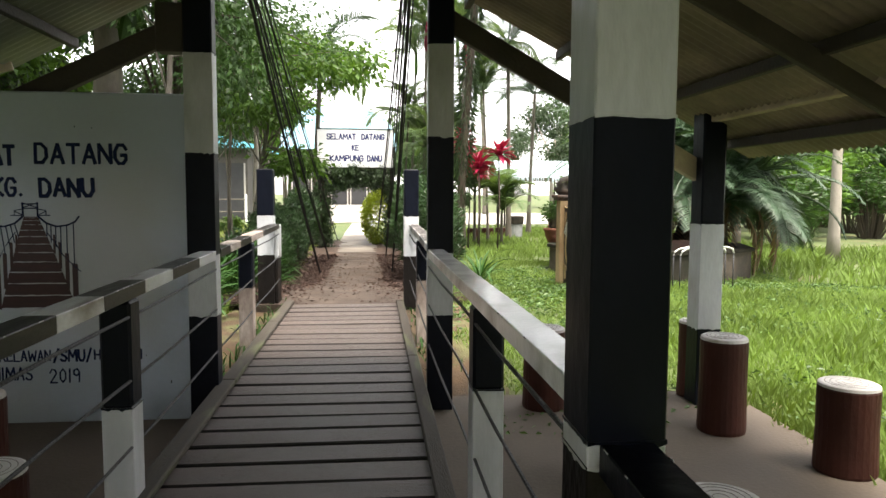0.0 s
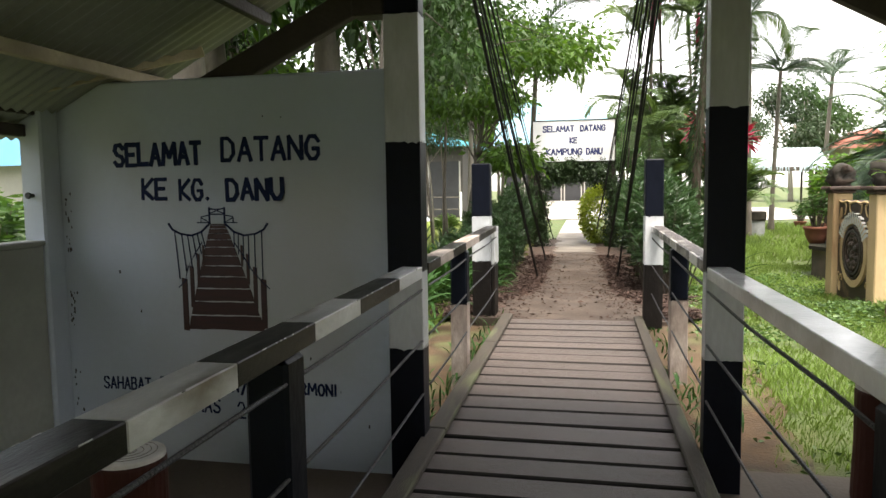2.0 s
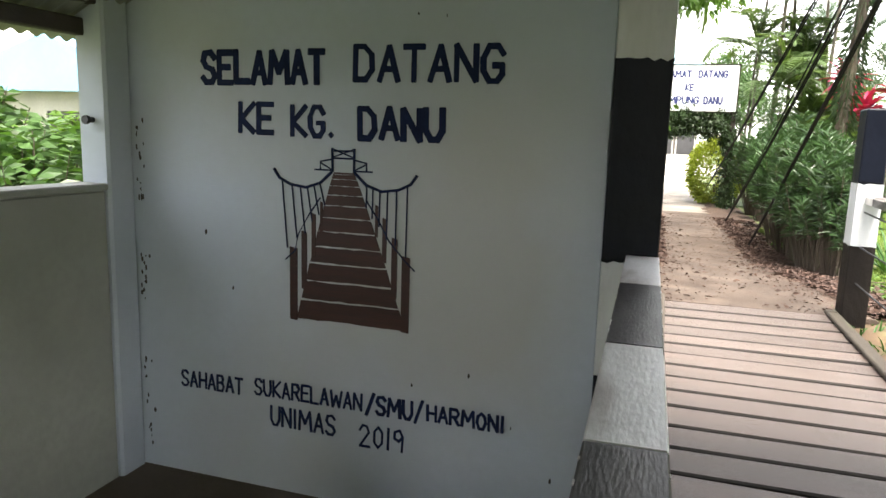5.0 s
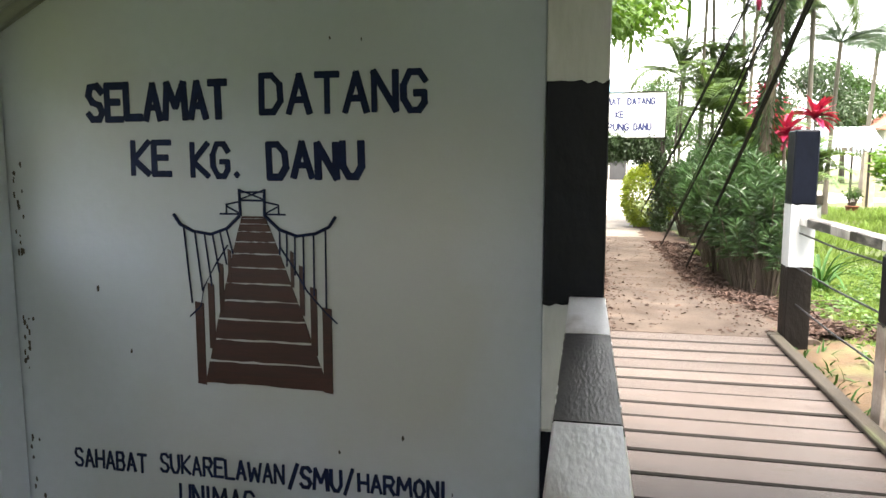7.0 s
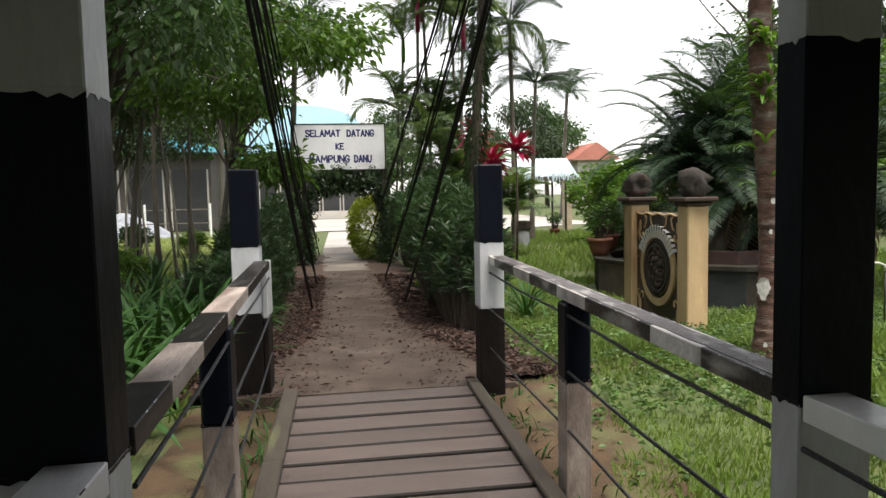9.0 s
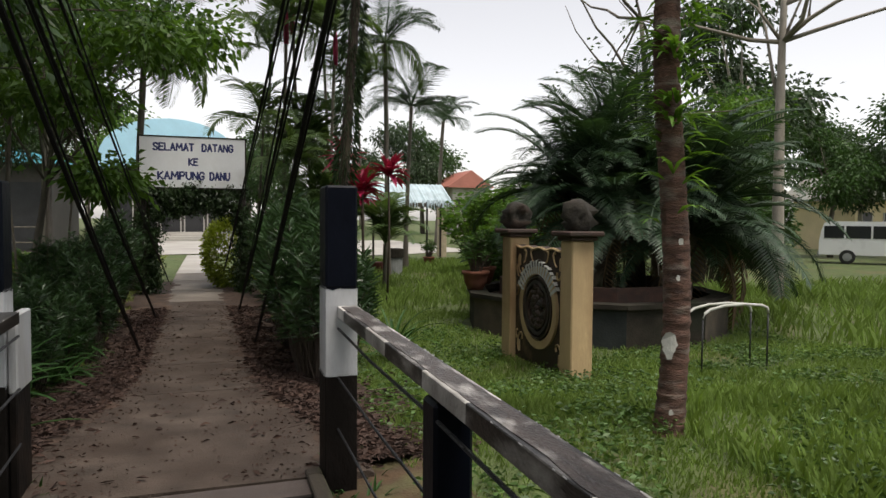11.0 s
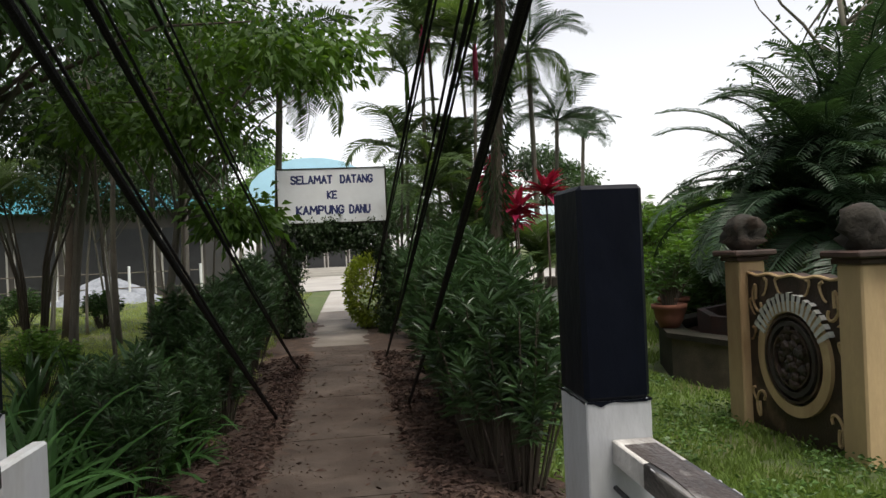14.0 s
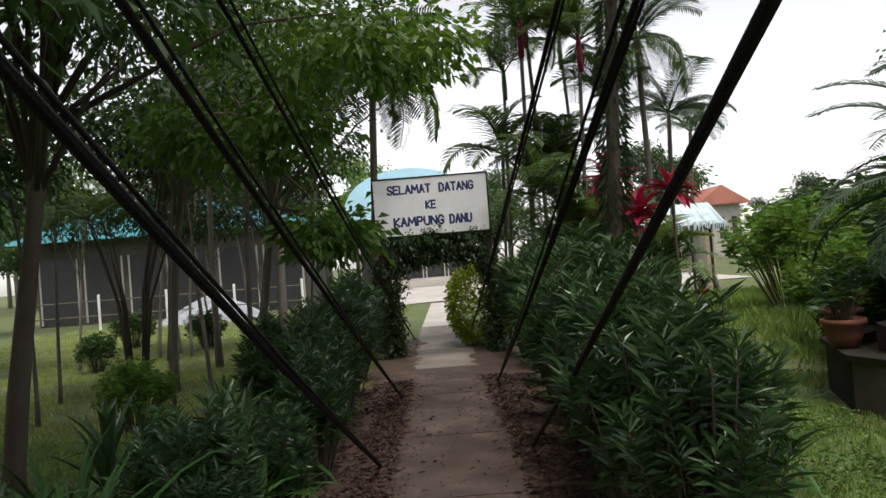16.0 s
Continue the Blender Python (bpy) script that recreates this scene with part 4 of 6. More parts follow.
rr = random.Random(21)
oleander = bush_meshes(4, 2.1, 0.5, 80, 36, 0.2, 0.027, HEDGE, 100, 0.95)
for x, y, s in ((1.05, 11.2, 0.82), (0.98, 11.9, 0.98), (1.05, 12.7, 1.05), (1.45, 12.9, 0.9), (1.1, 13.6, 1.08), (1.5, 13.9, 0.95), (1.1, 14.6, 1.05), (1.1, 15.8, 1.08), (1.5, 15.0, 1.0), (1.25, 17.0, 1.05), (1.3, 18.4, 1.1), (1.35, 20.0, 1.1), (1.3, 21.4, 1.15)):
    place_bush(oleander, "oleander_bush", "tall green hedge bush with narrow leaves beside the path", "bush", x, y, s, rr, "hedge by the path")
for x, y, s in ((-1.75, 12.0, 0.62), (-2.3, 12.7, 0.62), (-1.65, 13.2, 0.55), (-1.55, 14.2, 0.64), (-1.7, 15.2, 0.78), (-1.75, 16.3, 0.85), (-1.8, 17.4, 0.9), (-1.85, 18.6, 0.95), (-1.95, 20.0, 1.0), (-2.1, 21.4, 1.05), (-2.4, 16.0, 0.8), (-2.5, 19.0, 0.85)):
    place_bush(oleander, "oleander_bush", "dark green hedge bush with narrow leaves beside the path", "bush", x, y, s, rr, "hedge by the path")

# strap-leaved clumps
leaves = []
for k in range(9):
    g = Geo()
    r2 = random.Random(40 + k)
    g.blade((0.05, 0, 0), (0.5, 0, 0.86), r2.uniform(0.5, 0.95), r2.uniform(0.034, 0.052), 7, 0.75 + 0.16 * k, 0.18, shape=0.6)
    leaves.append(g.mesh("strap_leaf", STRAP))
spots = [(-1.45, 9.3), (-1.95, 9.2), (-2.5, 9.0), (-1.6, 9.95), (-2.2, 9.9), (-2.9, 9.7), (-3.4, 10.2), (-1.55, 10.7), (-2.1, 10.7), (-2.7, 10.8), (-3.3, 11.0), (-1.6, 11.5), (-2.2, 11.6), (-2.9, 11.8), (-3.6, 12.0), (-1.65, 12.4), (-2.3, 12.6), (-3.0, 12.9), (-1.75, 13.3), (-2.4, 13.7), (-3.2, 14.2), (-2.1, 8.4), (-2.8, 8.2), (-1.75, 7.7), (-2.2, 7.2), (-4.3, 11.3), (-4.6, 12.9), (2.2, 13.4), (-1.6, 8.6), (-2.4, 9.5), (-1.3, 9.8), (-3.1, 9.2), (-1.35, 11.1), (-2.4, 10.2), (-1.85, 12.0), (-2.6, 12.2), (-3.8, 9.6), (-2.0, 13.2), (-3.9, 10.8), (-1.4, 12.9), (-2.7, 8.7), (-3.4, 8.6), (-2.1, 14.6), (-2.8, 15.0)]
for i, (x, y) in enumerate(spots):
    s = rr.uniform(0.95, 1.4)
    x += rr.uniform(-0.12, 0.12) - (0.62 if -2.3 < x < 0 and 8.5 < y < 11.6 else 0.22 if x < 0 and y < 13.6 else 0)
    root = thing("strap_leaf_plant", "clump of long arching strap leaves beside the path", "plant", (x, y + rr.uniform(-0.12, 0.12), ground_z(x, y) - 0.03), "strap-leaved plants")
    for j in range(32):
        ob = part("leaf", leaves[rr.randrange(9)], STRAP, root, at=pose(0, 0, rr.choice((0, 0, 0.08, 0.2)), 0, 0, j * 137.5 + rr.uniform(-20, 20)) @ pose(0, 0, 0, rr.uniform(-12, 12), rr.uniform(-26, 26), 0))
        ob.scale = (s, s, s)

# broad upright leaf rosettes on the lawn edge
broad = []
for k in range(5):
    g = Geo()
    r2 = random.Random(400 + k)
    g.blade((0.03, 0, 0), (0.42, 0, 0.9), r2.uniform(0.42, 0.62), r2.uniform(0.06, 0.085), 6, 0.55 + 0.14 * k, 0.22, shape=0.8)
    broad.append(g.mesh("broad_leaf", HEDGE))
for x, y, s, tiers in ((-2.55, 12.9, 1.1, 3), (-2.05, 13.7, 1.0, 3), (-3.1, 13.4, 1.15, 3), (-2.45, 14.4, 1.0, 3), (-3.3, 12.2, 0.95, 2), (-2.0, 12.7, 0.9, 2)):
    root = thing("dracaena", "dark upright plant with whorls of broad pointed leaves", "plant", (x, y, ground_z(x, y) - 0.03), "dracaenas")
    g = Geo()
    g.tube([(0, 0, -0.05), (0.02, 0.01, 0.2 + 0.24 * tiers)], [0.02, 0.014], 6)
    part("stem", g, BARKD, root, "thin stem")
    for t in range(tiers):
        for j in range(9):
            ob = part("leaf", broad[rr.randrange(5)], HEDGE, root, at=pose(0, 0, 0.16 + 0.24 * t, 0, 0, j * 137.5 + 40 * t) @ pose(0, 0, 0, rr.uniform(-10, 10), rr.uniform(-12, 28) - 12 * t, 0))
            ob.scale = (s, s, s)

# ---- trees by the path ----
# the four crowns above z 7 are unseen, added to shade the leaves below
tree("leafy_tree", "leaning leafy tree with a dark crown over the path", -4.1, 13.7, 5.4, 0.13, [(0.6, 0.2, 5.2, 2.1, 2.0, 0.6), (2.3, 1.3, 4.6, 1.7, 1.6, 0.45), (1.2, -0.6, 4.0, 1.1, 1.0, 0.35), (0.8, -0.8, 7.4, 2.8, 2.6, 0.7), (-0.6, 0.8, 7.8, 2.8, 2.6, 0.7), (2.2, 0.4, 7.2, 2.6, 2.6, 0.7), (0.9, -0.2, 8.4, 3.0, 2.8, 0.7)], LEAF_M, BARKD, 0.12, 11, (0.6, 0.3), 22, 44, 0.24)
tree("leafy_tree", "slender tree with light green leaves over the path", -2.9, 17.0, 4.6, 0.09, [(0.7, -0.5, 4.7, 1.3, 1.2, 0.5), (1.9, -1.2, 4.0, 1.2, 0.9, 0.3), (0.7, -0.9, 3.3, 0.75, 0.8, 0.28), (1.32, -0.5, 2.05, 0.3, 0.4, 0.12), (-0.5, 0.1, 3.6, 0.8, 0.8, 0.35), (2.5, -0.3, 4.5, 0.8, 0.8, 0.25)], LEAF_L, BARK, 0.2, 12, (0.8, -0.2), 24, 30, 0.22)
tree("leafy_tree", "slender tree with mid green leaves", -3.4, 20.6, 6.5, 0.12, [(0.4, 0.0, 6.2, 2.2, 2.2, 0.9), (-0.8, -1.0, 4.5, 1.3, 1.3, 0.5), (0.9, -0.8, 5.0, 1.2, 1.2, 0.4)], LEAF_M, BARKP, 0.16, 13, (0.3, 0.2), 38, 40, 0.3)
tree("leafy_tree", "thin leaning tree with dark leaves", -5.5, 20.6, 7.0, 0.11, [(0.8, 0.2, 6.2, 2.2, 2.2, 0.9), (0.2, -0.6, 4.3, 1.4, 1.4, 0.5), (1.6, 0.4, 5.2, 1.1, 1.1, 0.5)], LEAF_D, BARK, 0.18, 14, (1.2, 0.2), 42, 40, 0.32)
tree("leafy_tree", "thin tree with dark leaves on the lawn", -5.6, 23.6, 7.5, 0.1, [(0, 0, 6.5, 2.6, 2.6, 2.0)], LEAF_D, BARK, 0.22, 15, (0.2, 0.2), 44, 38, 0.4)
tree("leafy_tree", "thin tree with mid green leaves on the lawn", -4.4, 22.3, 7.0, 0.08, [(0, 0, 6.2, 2.0, 2.0, 1.8)], LEAF_M, BARK, 0.2, 16, (0.1, 0.3), 36, 34, 0.38)
tree("leafy_tree", "dark leafy tree beside the lawn", -8.6, 16.5, 7.0, 0.16, [(0, 0, 5.6, 3.0, 3.0, 2.4), (0.5, 0.5, 3.4, 1.8, 1.8, 1.0)], LEAF_D, BARKD, 0.22, 17, (0.3, 0.2), 46, 40, 0.42)
tree("leafy_tree", "dark leafy tree beside the lawn", -7.4, 25.5, 8.0, 0.15, [(0, 0, 6.6, 3.2, 3.2, 2.4)], LEAF_D, BARKD, 0.24, 18, (0.3, 0.2), 48, 38, 0.45)
tree("leafy_tree", "slender tree behind the pavilion wall", -2.6, 8.9, 5.0, 0.07, [(0.3, 0.4, 4.3, 1.2, 1.3, 1.0), (0.7, 1.2, 3.3, 0.8, 0.9, 0.6)], LEAF_M, BARK, 0.14, 19, (0.3, 0.4), 36, 30, 0.25)

for k, (x, y) in enumerate(((-3.0, 18.8), (-3.9, 18.2), (-4.8, 19.0), (-2.6, 22.0), (-3.6, 24.5), (-6.6, 18.2), (-7.4, 20.2), (-5.0, 25.6))):
    tree("sapling", "slim grey sapling with sparse leaves on the lawn", x, y, 4.6 + 0.4 * (k % 3), 0.045, [(0.2, 0.1, 4.4, 1.0, 1.0, 0.6), (-0.2, 0.2, 3.7, 0.6, 0.6, 0.3)], LEAF_M if k % 2 else LEAF_D, BARK, 0.16, 70 + k, (0.3 * (-1) ** k, 0.1), 16, 24, 0.22)

for k, (x, y) in enumerate(((-8.2, 26.5), (-7.9, 27.2), (-7.2, 26.2), (-6.9, 27.6), (-8.8, 28.0), (-5.8, 27.0), (-9.6, 25.0), (-7.5, 28.6))):
    tree("sapling", "slim pale stem with a tuft of leaves on the lawn", x, y, 4.2 + 0.5 * (k % 3), 0.05, [(0.1, 0.1, 4.4, 1.4, 1.2, 0.6), (0.2, -0.2, 3.3, 1.2, 0.9, 0.45)], LEAF_D, BARKP, 0.16, 170 + k, (0.5 * (-1) ** k, 0.1), 26, 30, 0.28)

# many-stemmed clump on the lawn
root = thing("clumping_palm", "clump of thin dark leaning stems on the lawn", "plant", (-6.4, 21.2, ground_z(-6.4, 21.2)), "palms")
for k in range(9):
    a = rr.uniform(0, 6.28)
    g = Geo()
    ln = rr.uniform(2.6, 4.4)
    g.tube([(0.15 * math.cos(a), 0.15 * math.sin(a), -0.05), (0.35 * math.cos(a), 0.35 * math.sin(a), ln * 0.5), (0.95 * math.cos(a), 0.95 * math.sin(a), ln)], [0.03, 0.026, 0.016], 7)
    part("stem", g, BARKD, root, "thin dark stem", smooth=True)
    for j in range(4):
        ob = part("frond", FRONDS["betel"][j % 2], PALM, root, at=pose(0.95 * math.cos(a), 0.95 * math.sin(a), ln, 0, 0, j * 90 + k * 37) @ pose(0, 0, 0, rr.uniform(-30, 30)))
        ob.scale = (1.2, 1.2, 1.2)

# ---- palms ----
palm("tall palm with drooping fronds above the path", -1.9, 23.8, 6.6, 0.12, "coco", 11, 2.6, 31, (0.3, 0.0), (-40, 25), hang=7)
palm("slim betel palm with a pale ringed trunk", 1.9, 24.4, 7.6, 0.07, "betel", 8, 1.9, 32, (0.1, 0.1), hang=3, shaft=RED)
palm("slim betel palm with a pale ringed trunk", 2.5, 25.6, 8.2, 0.07, "betel", 8, 1.9, 33, (-0.2, 0.1), hang=3, shaft=RED)
palm("slim betel palm with a pale ringed trunk", 3.1, 24.0, 7.0, 0.065, "betel", 8, 1.8, 34, (0.2, 0.0), hang=3, shaft=RED)
palm("slim betel palm with a pale ringed trunk", 1.6, 27.2, 7.2, 0.065, "betel", 8, 1.9, 44, (0.2, 0.0), shaft=LEAF_L)
palm("slim betel palm with a pale ringed trunk", 3.7, 27.0, 7.9, 0.065, "betel", 8, 1.9, 45, (-0.3, 0.0), shaft=LEAF_L)
palm("low fan of green palm leaves under the betel palms", 2.3, 23.8, 1.3, 0.09, "betel", 12, 1.7, 35, tilt=(-10, 45))
palm("low fan of green palm leaves under the betel palms", 3.5, 25.5, 2.0, 0.09, "betel", 12, 1.9, 36, tilt=(-10, 45))
for k, (x, y, h, ln) in enumerate(((2.9, 24.4, 2.2, 1.7), (3.6, 23.4, 1.9, 1.7), (4.4, 22.6, 1.3, 1.6), (3.0, 27.0, 3.4, 2.0))):
    palm("leafy green palm in the thicket behind the hedge", x, y, h, 0.07, "betel", 13, ln, 90 + k, tilt=(-25, 50))
for k, (x, y, h, ln) in enumerate(((1.2, 24.8, 4.6, 1.8), (4.3, 24.8, 5.6, 1.9), (1.7, 23.6, 3.4, 1.7), (2.9, 25.2, 4.2, 1.8))):
    palm("slim green palm with drooping fronds in the thicket", x, y, h, 0.05, "betel", 10, ln, 150 + k, (0.2 * (-1) ** k, 0.1), tilt=(-40, 45), hang=2)
shaggy = palm("dark palm trunk hung with ferns", 2.55, 19.2, 8.4, 0.15, "coco", 12, 2.4, 37, (0.5, 0.0), hang=5, bark=BARKD)
g = Geo()
rng = np.random.default_rng(66)
q = rng.uniform(0, 6.283, 1500)
zz = rng.uniform(1.6, 8.2, 1500)
lx = 0.5 * (zz / 8.4) ** 1.4
pts = np.stack([lx + 0.15 * np.cos(q), 0.15 * np.sin(q), zz], 1)
scatter(g, pts, np.stack([np.cos(q), np.sin(q), rng.uniform(-2.2, 0.3, 1500)], 1), 0.2, 0.025, rng, 0.2, 0.5)
part("fern_fringe", g, LEAF_D, shaggy, "dark hanging ferns on the trunk")
palm("small palm with an arching crown on the lawn", 6.75, 29.0, 6.1, 0.1, "coco", 13, 2.3, 38, (0.2, 0.0), (-40, 35))
palm("tall palm with hanging fronds", 5.2, 25.5, 7.4, 0.1, "coco", 9, 2.3, 39, (-0.1, 0.0), (-30, 30), hang=9)
palm("distant palm with a round crown", 15.5, 52.0, 9.0, 0.18, "coco", 14, 3.0, 40, (0.4, 0.0))
palm("distant palm with a round crown", 9.5, 58.0, 10.0, 0.18, "coco", 14, 3.2, 41, (-0.4, 0.0))
for k, (dx, dy, h, n, ln) in enumerate(((0, 0, 1.4, 36, 2.5), (-0.6, 0.5, 1.8, 34, 2.4), (0.8, 0.35, 2.1, 36, 2.5), (0.15, 0.75, 2.5, 34, 2.3), (1.0, -0.5, 1.4, 34, 2.4), (-0.6, -0.5, 1.1, 30, 2.1), (0.5, -0.9, 1.0, 30, 2.2), (1.5, 0.1, 1.3, 30, 2.5))):
    palm("large dark cycad palm with stiff feathery fronds in the planter", 6.75 + dx, 15.3 + dy, h, 0.2, "cycad", n, ln, 60 + k, (0.1 * k, 0), (-55, 42), BARKD, name="cycad_palm", base=0.2, dead=3)

# near trunk with ferns and lichen
z0 = ground_z(2.86, 8.29) - 0.1
root = thing("coconut_trunk", "ringed brown palm trunk with ferns and white lichen", "tree", (2.86, 8.29, z0), "palms")
g = Geo()
n = 260
ring_rng = random.Random(3)
pts = [Vector((0.06 * math.sin(i * 0.036), 0.03 * i / n, 5.6 * i / n)) for i in range(n + 1)]
g.tube(pts, [(0.092 + 0.03 * math.exp(-i / 9)) * (1.02, 1.0, 0.97, 1.0)[i % 4] * ring_rng.uniform(0.965, 1.035) - 0.012 * i / n for i in range(n + 1)], 18, rough=0.045)
part("trunk", g, RINGED, root, "ringed reddish-brown trunk", smooth=True)
rng = np.random.default_rng(5)
for cz, ca, cr in ((0.68 - z0, 4.0, 0.06), (0.655 - z0, 4.3, 0.045), (0.62 - z0, 4.12, 0.05), (0.2 - z0, 4.3, 0.02), (1.34 - z0, 4.75, 0.025), (1.1 - z0, 4.6, 0.018)):
    g = Geo()
    vs = [(0.1 * math.cos(ca + cr * 9 * math.cos(a) * w), 0.1 * math.sin(ca + cr * 9 * math.cos(a) * w), cz + cr * 1.2 * w * math.sin(a)) for a, w in ((i * 0.63, rng.uniform(0.65, 1.15)) for i in range(10))]
    g.add(vs, [tuple(range(10))])
    part("lichen_patch", g, LICHEN, root, "white lichen patch")
g = Geo()
for k in range(130):
    a, z = rr.uniform(0, 6.28), rr.uniform(1.9, 3.6) if k < 100 else rr.uniform(1.2, 5.0)
    for j in range(3):
        a2 = a + rr.uniform(-0.6, 0.6)
        g.blade((0.085 * math.cos(a), 0.085 * math.sin(a), z), (math.cos(a2), math.sin(a2), rr.uniform(0.1, 0.9)), rr.uniform(0.15, 0.34), 0.03, 3, 1.3, 0.1)
tagged(part("fern", g, LEAF_L, root, "small green ferns growing on the trunk"), kind="stuff")


# red cordylines
def cordyline(x, y, h, s, seed):
    r2 = random.Random(seed)
    root = thing("cordyline", "slim cordyline with a bright red leaf head", "plant", (x, y, ground_z(x, y) - 0.03), "red cordylines")
    g = Geo()
    g.tube([(0, 0, 0), (0.05, 0.02, h * 0.5), (0.02, 0, h)], [0.03, 0.024, 0.02], 7)
    part("stem", g, BARKD, root, "thin bare stem", smooth=True)
    g = Geo()
    for i in range(38):
        a, e = r2.uniform(0, 6.28), r2.uniform(-0.25, 1.4)
        g.blade((0.02, 0, h - 0.12 * r2.random()), (math.cos(a) * math.cos(e), math.sin(a) * math.cos(e), math.sin(e)), s * r2.uniform(0.7, 1.1), 0.11 * s / 0.5, 4, 0.9, 0.2)
    part("leaf_head", g, RED, root, "crimson leaves")


for x, y, h, s, k in ((3.72, 19.6, 3.0, 0.66, 1), (3.15, 19.7, 2.65, 0.6, 2), (2.75, 19.9, 3.3, 0.66, 3), (2.95, 20.3, 2.9, 0.55, 4), (3.3, 20.5, 2.5, 0.5, 5)):
    cordyline(x, y, h, s, k)

# golden clipped bush
g = Geo()
rng = np.random.default_rng(77)
p = rng.normal(size=(5200, 3))
p /= np.linalg.norm(p, axis=1, keepdims=True)
p *= np.array([0.78, 0.75, 1.0]) * (rng.uniform(0.75, 1.03, (5200, 1)))
p[:, 2] += 0.97
scatter(g, p, p - np.array([0, 0, 0.5]) + rng.normal(size=p.shape) * 0.3, 0.11, 0.07, rng)
root = thing("clipped_bush", "rounded yellow-green clipped bush beside the path", "bush", (0.5, 24.2, ground_z(1, 24.2)))
part("foliage", g, GOLD, root, "small golden leaves")
g = Geo()
g.tube([(0, 0, -0.1), (0.02, 0, 0.6)], [0.06, 0.05], 7)
part("stalk", g, BARKD, root, "short brown stem")

# ---- welcome sign with its planted arch ----
sign = thing("welcome_sign", "white welcome board with blue letters on timber posts over the path", "sign", (-0.45, 22.56, -0.47))
g = Geo()
g.box((-1.22, -0.02, 2.66), (1.22, 0.02, 3.88), bevel=0.006)
board = part("board", g, SIGNW, sign, "white painted board")
for text, x0, x1, z0, z1 in (("SELAMAT", -0.93, 0.03, 3.54, 3.75), ("DATANG", 0.19, 0.95, 3.54, 3.75), ("KE", -0.12, 0.12, 3.19, 3.39), ("KAMPUNG", -0.83, 0.27, 2.84, 3.06), ("DANU", 0.37, 0.87, 2.84, 3.06)):
    me = lettering(text, x0, x1, z0, z1, 0.21)
    me.materials.append(BLUEINK)
    part("lettering", me, BLUEINK, board, "blue block letters", at=pose(0, -0.0205, 0))
for a, b in (((-1.24, -0.03, 2.63), (1.24, 0.03, 2.66)), ((-1.24, -0.03, 3.88), (1.24, 0.03, 3.91)), ((-1.25, -0.03, 2.63), (-1.22, 0.03, 3.91)), ((1.22, -0.03, 2.63), (1.25, 0.03, 3.91))):
    g = Geo()
    g.box(a, b, bevel=0.004)
    part("frame", g, PLANTER, sign, "grey batten frame")
for x in (-1.14, 1.18):
    g = Geo()
    g.box((x - 0.06, 0.035, -0.2), (x + 0.06, 0.13, 3.8), bevel=0.008)
    part("post", g, TIMBER, sign, "dark timber post")
g = Geo()
rng = np.random.default_rng(9)
arch = []
for k in range(340):
    if k < 170:
        x = rng.uniform(-1.68, 0.8)
        arch.append((x, 22.72, rng.uniform(1.62 + 0.25 * ((x + 0.3) / 1.1) ** 2 * -1, 2.22)))
    elif k < 270:
        z = rng.uniform(-0.4, 1.7)
        arch.append((rng.uniform(-1.72, -1.32 + 0.16 * max(0, z - 0.6)), 22.72, z))
    else:
        arch.append((rng.uniform(0.6, 0.86), 22.72, rng.uniform(-0.4, 1.7)))
c = np.array(arch) + rng.normal(size=(340, 3)) * np.array([0.03, 0.14, 0.03])
p = np.repeat(c, 46, 0) + rng.normal(size=(340 * 46, 3)) * 0.085
scatter(g, p, rng.normal(size=p.shape) + np.array([0, -0.3, -0.3]), 0.1, 0.045, rng)
arch_ob = thing("arch_creeper", "dark creeper trained as an arch under the sign", "plant", (0, 0, 0))
part("foliage", g, LEAF_D, arch_ob)
for x in (-1.5, 0.62):
    g = Geo()
    g.tube([(x, 22.75, -0.6), (x + 0.03, 22.72, 0.6), (x, 22.7, 1.9)], [0.05, 0.04, 0.03], 6)
    part("stalk", g, BARKD, arch_ob, "woody stem")

# ---- log stools in the pavilion ----
g = Geo()
g.lathe([(0.152, 0), (0.157, 0.02), (0.15, 0.3), (0.152, 0.56), (0.148, 0.575)], 28)
logm = g.mesh("body", LOG, smooth=False)
g = Geo()
g.lathe([(0.15, 0.574), (0.147, 0.592), (0.135, 0.598)], 28)
topm = g.mesh("top", LOGTOP)
g = Geo()
for rad in (0.03, 0.06, 0.09, 0.115):
    g.tube([(rad * math.cos(a), rad * math.sin(a), 0.5985) for a in np.linspace(0, 2 * math.pi, 25)], 0.0016, 4, caps=False)
ringm = g.mesh("ring_mark", BARK)
for x, y, s, tall in ((2.47, 4.02, 1.0, 1.07), (2.66, 4.82, 0.85, 1.0), (2.84, 3.3, 1.08, 0.86), (1.42, 2.03, 1.0, 0.78), (1.42, 3.27, 1.0, 1.0), (1.4, 4.62, 1.0, 1.0), (-1.38, 2.5, 1.0, 0.8), (-1.87, 3.34, 0.95, 0.91)):
    st = thing("log_stool", "red-brown painted log stool with a pale ringed top", "stool", (x, y, -0.2), "log stools", turn=rr.uniform(0, 360))
    st.scale = (s, s, tall)
    part("body", logm, LOG, st)
    tp = part("top", topm, LOGTOP, st, "pale worn top")
    part("ring_mark", ringm, BARK, tp)

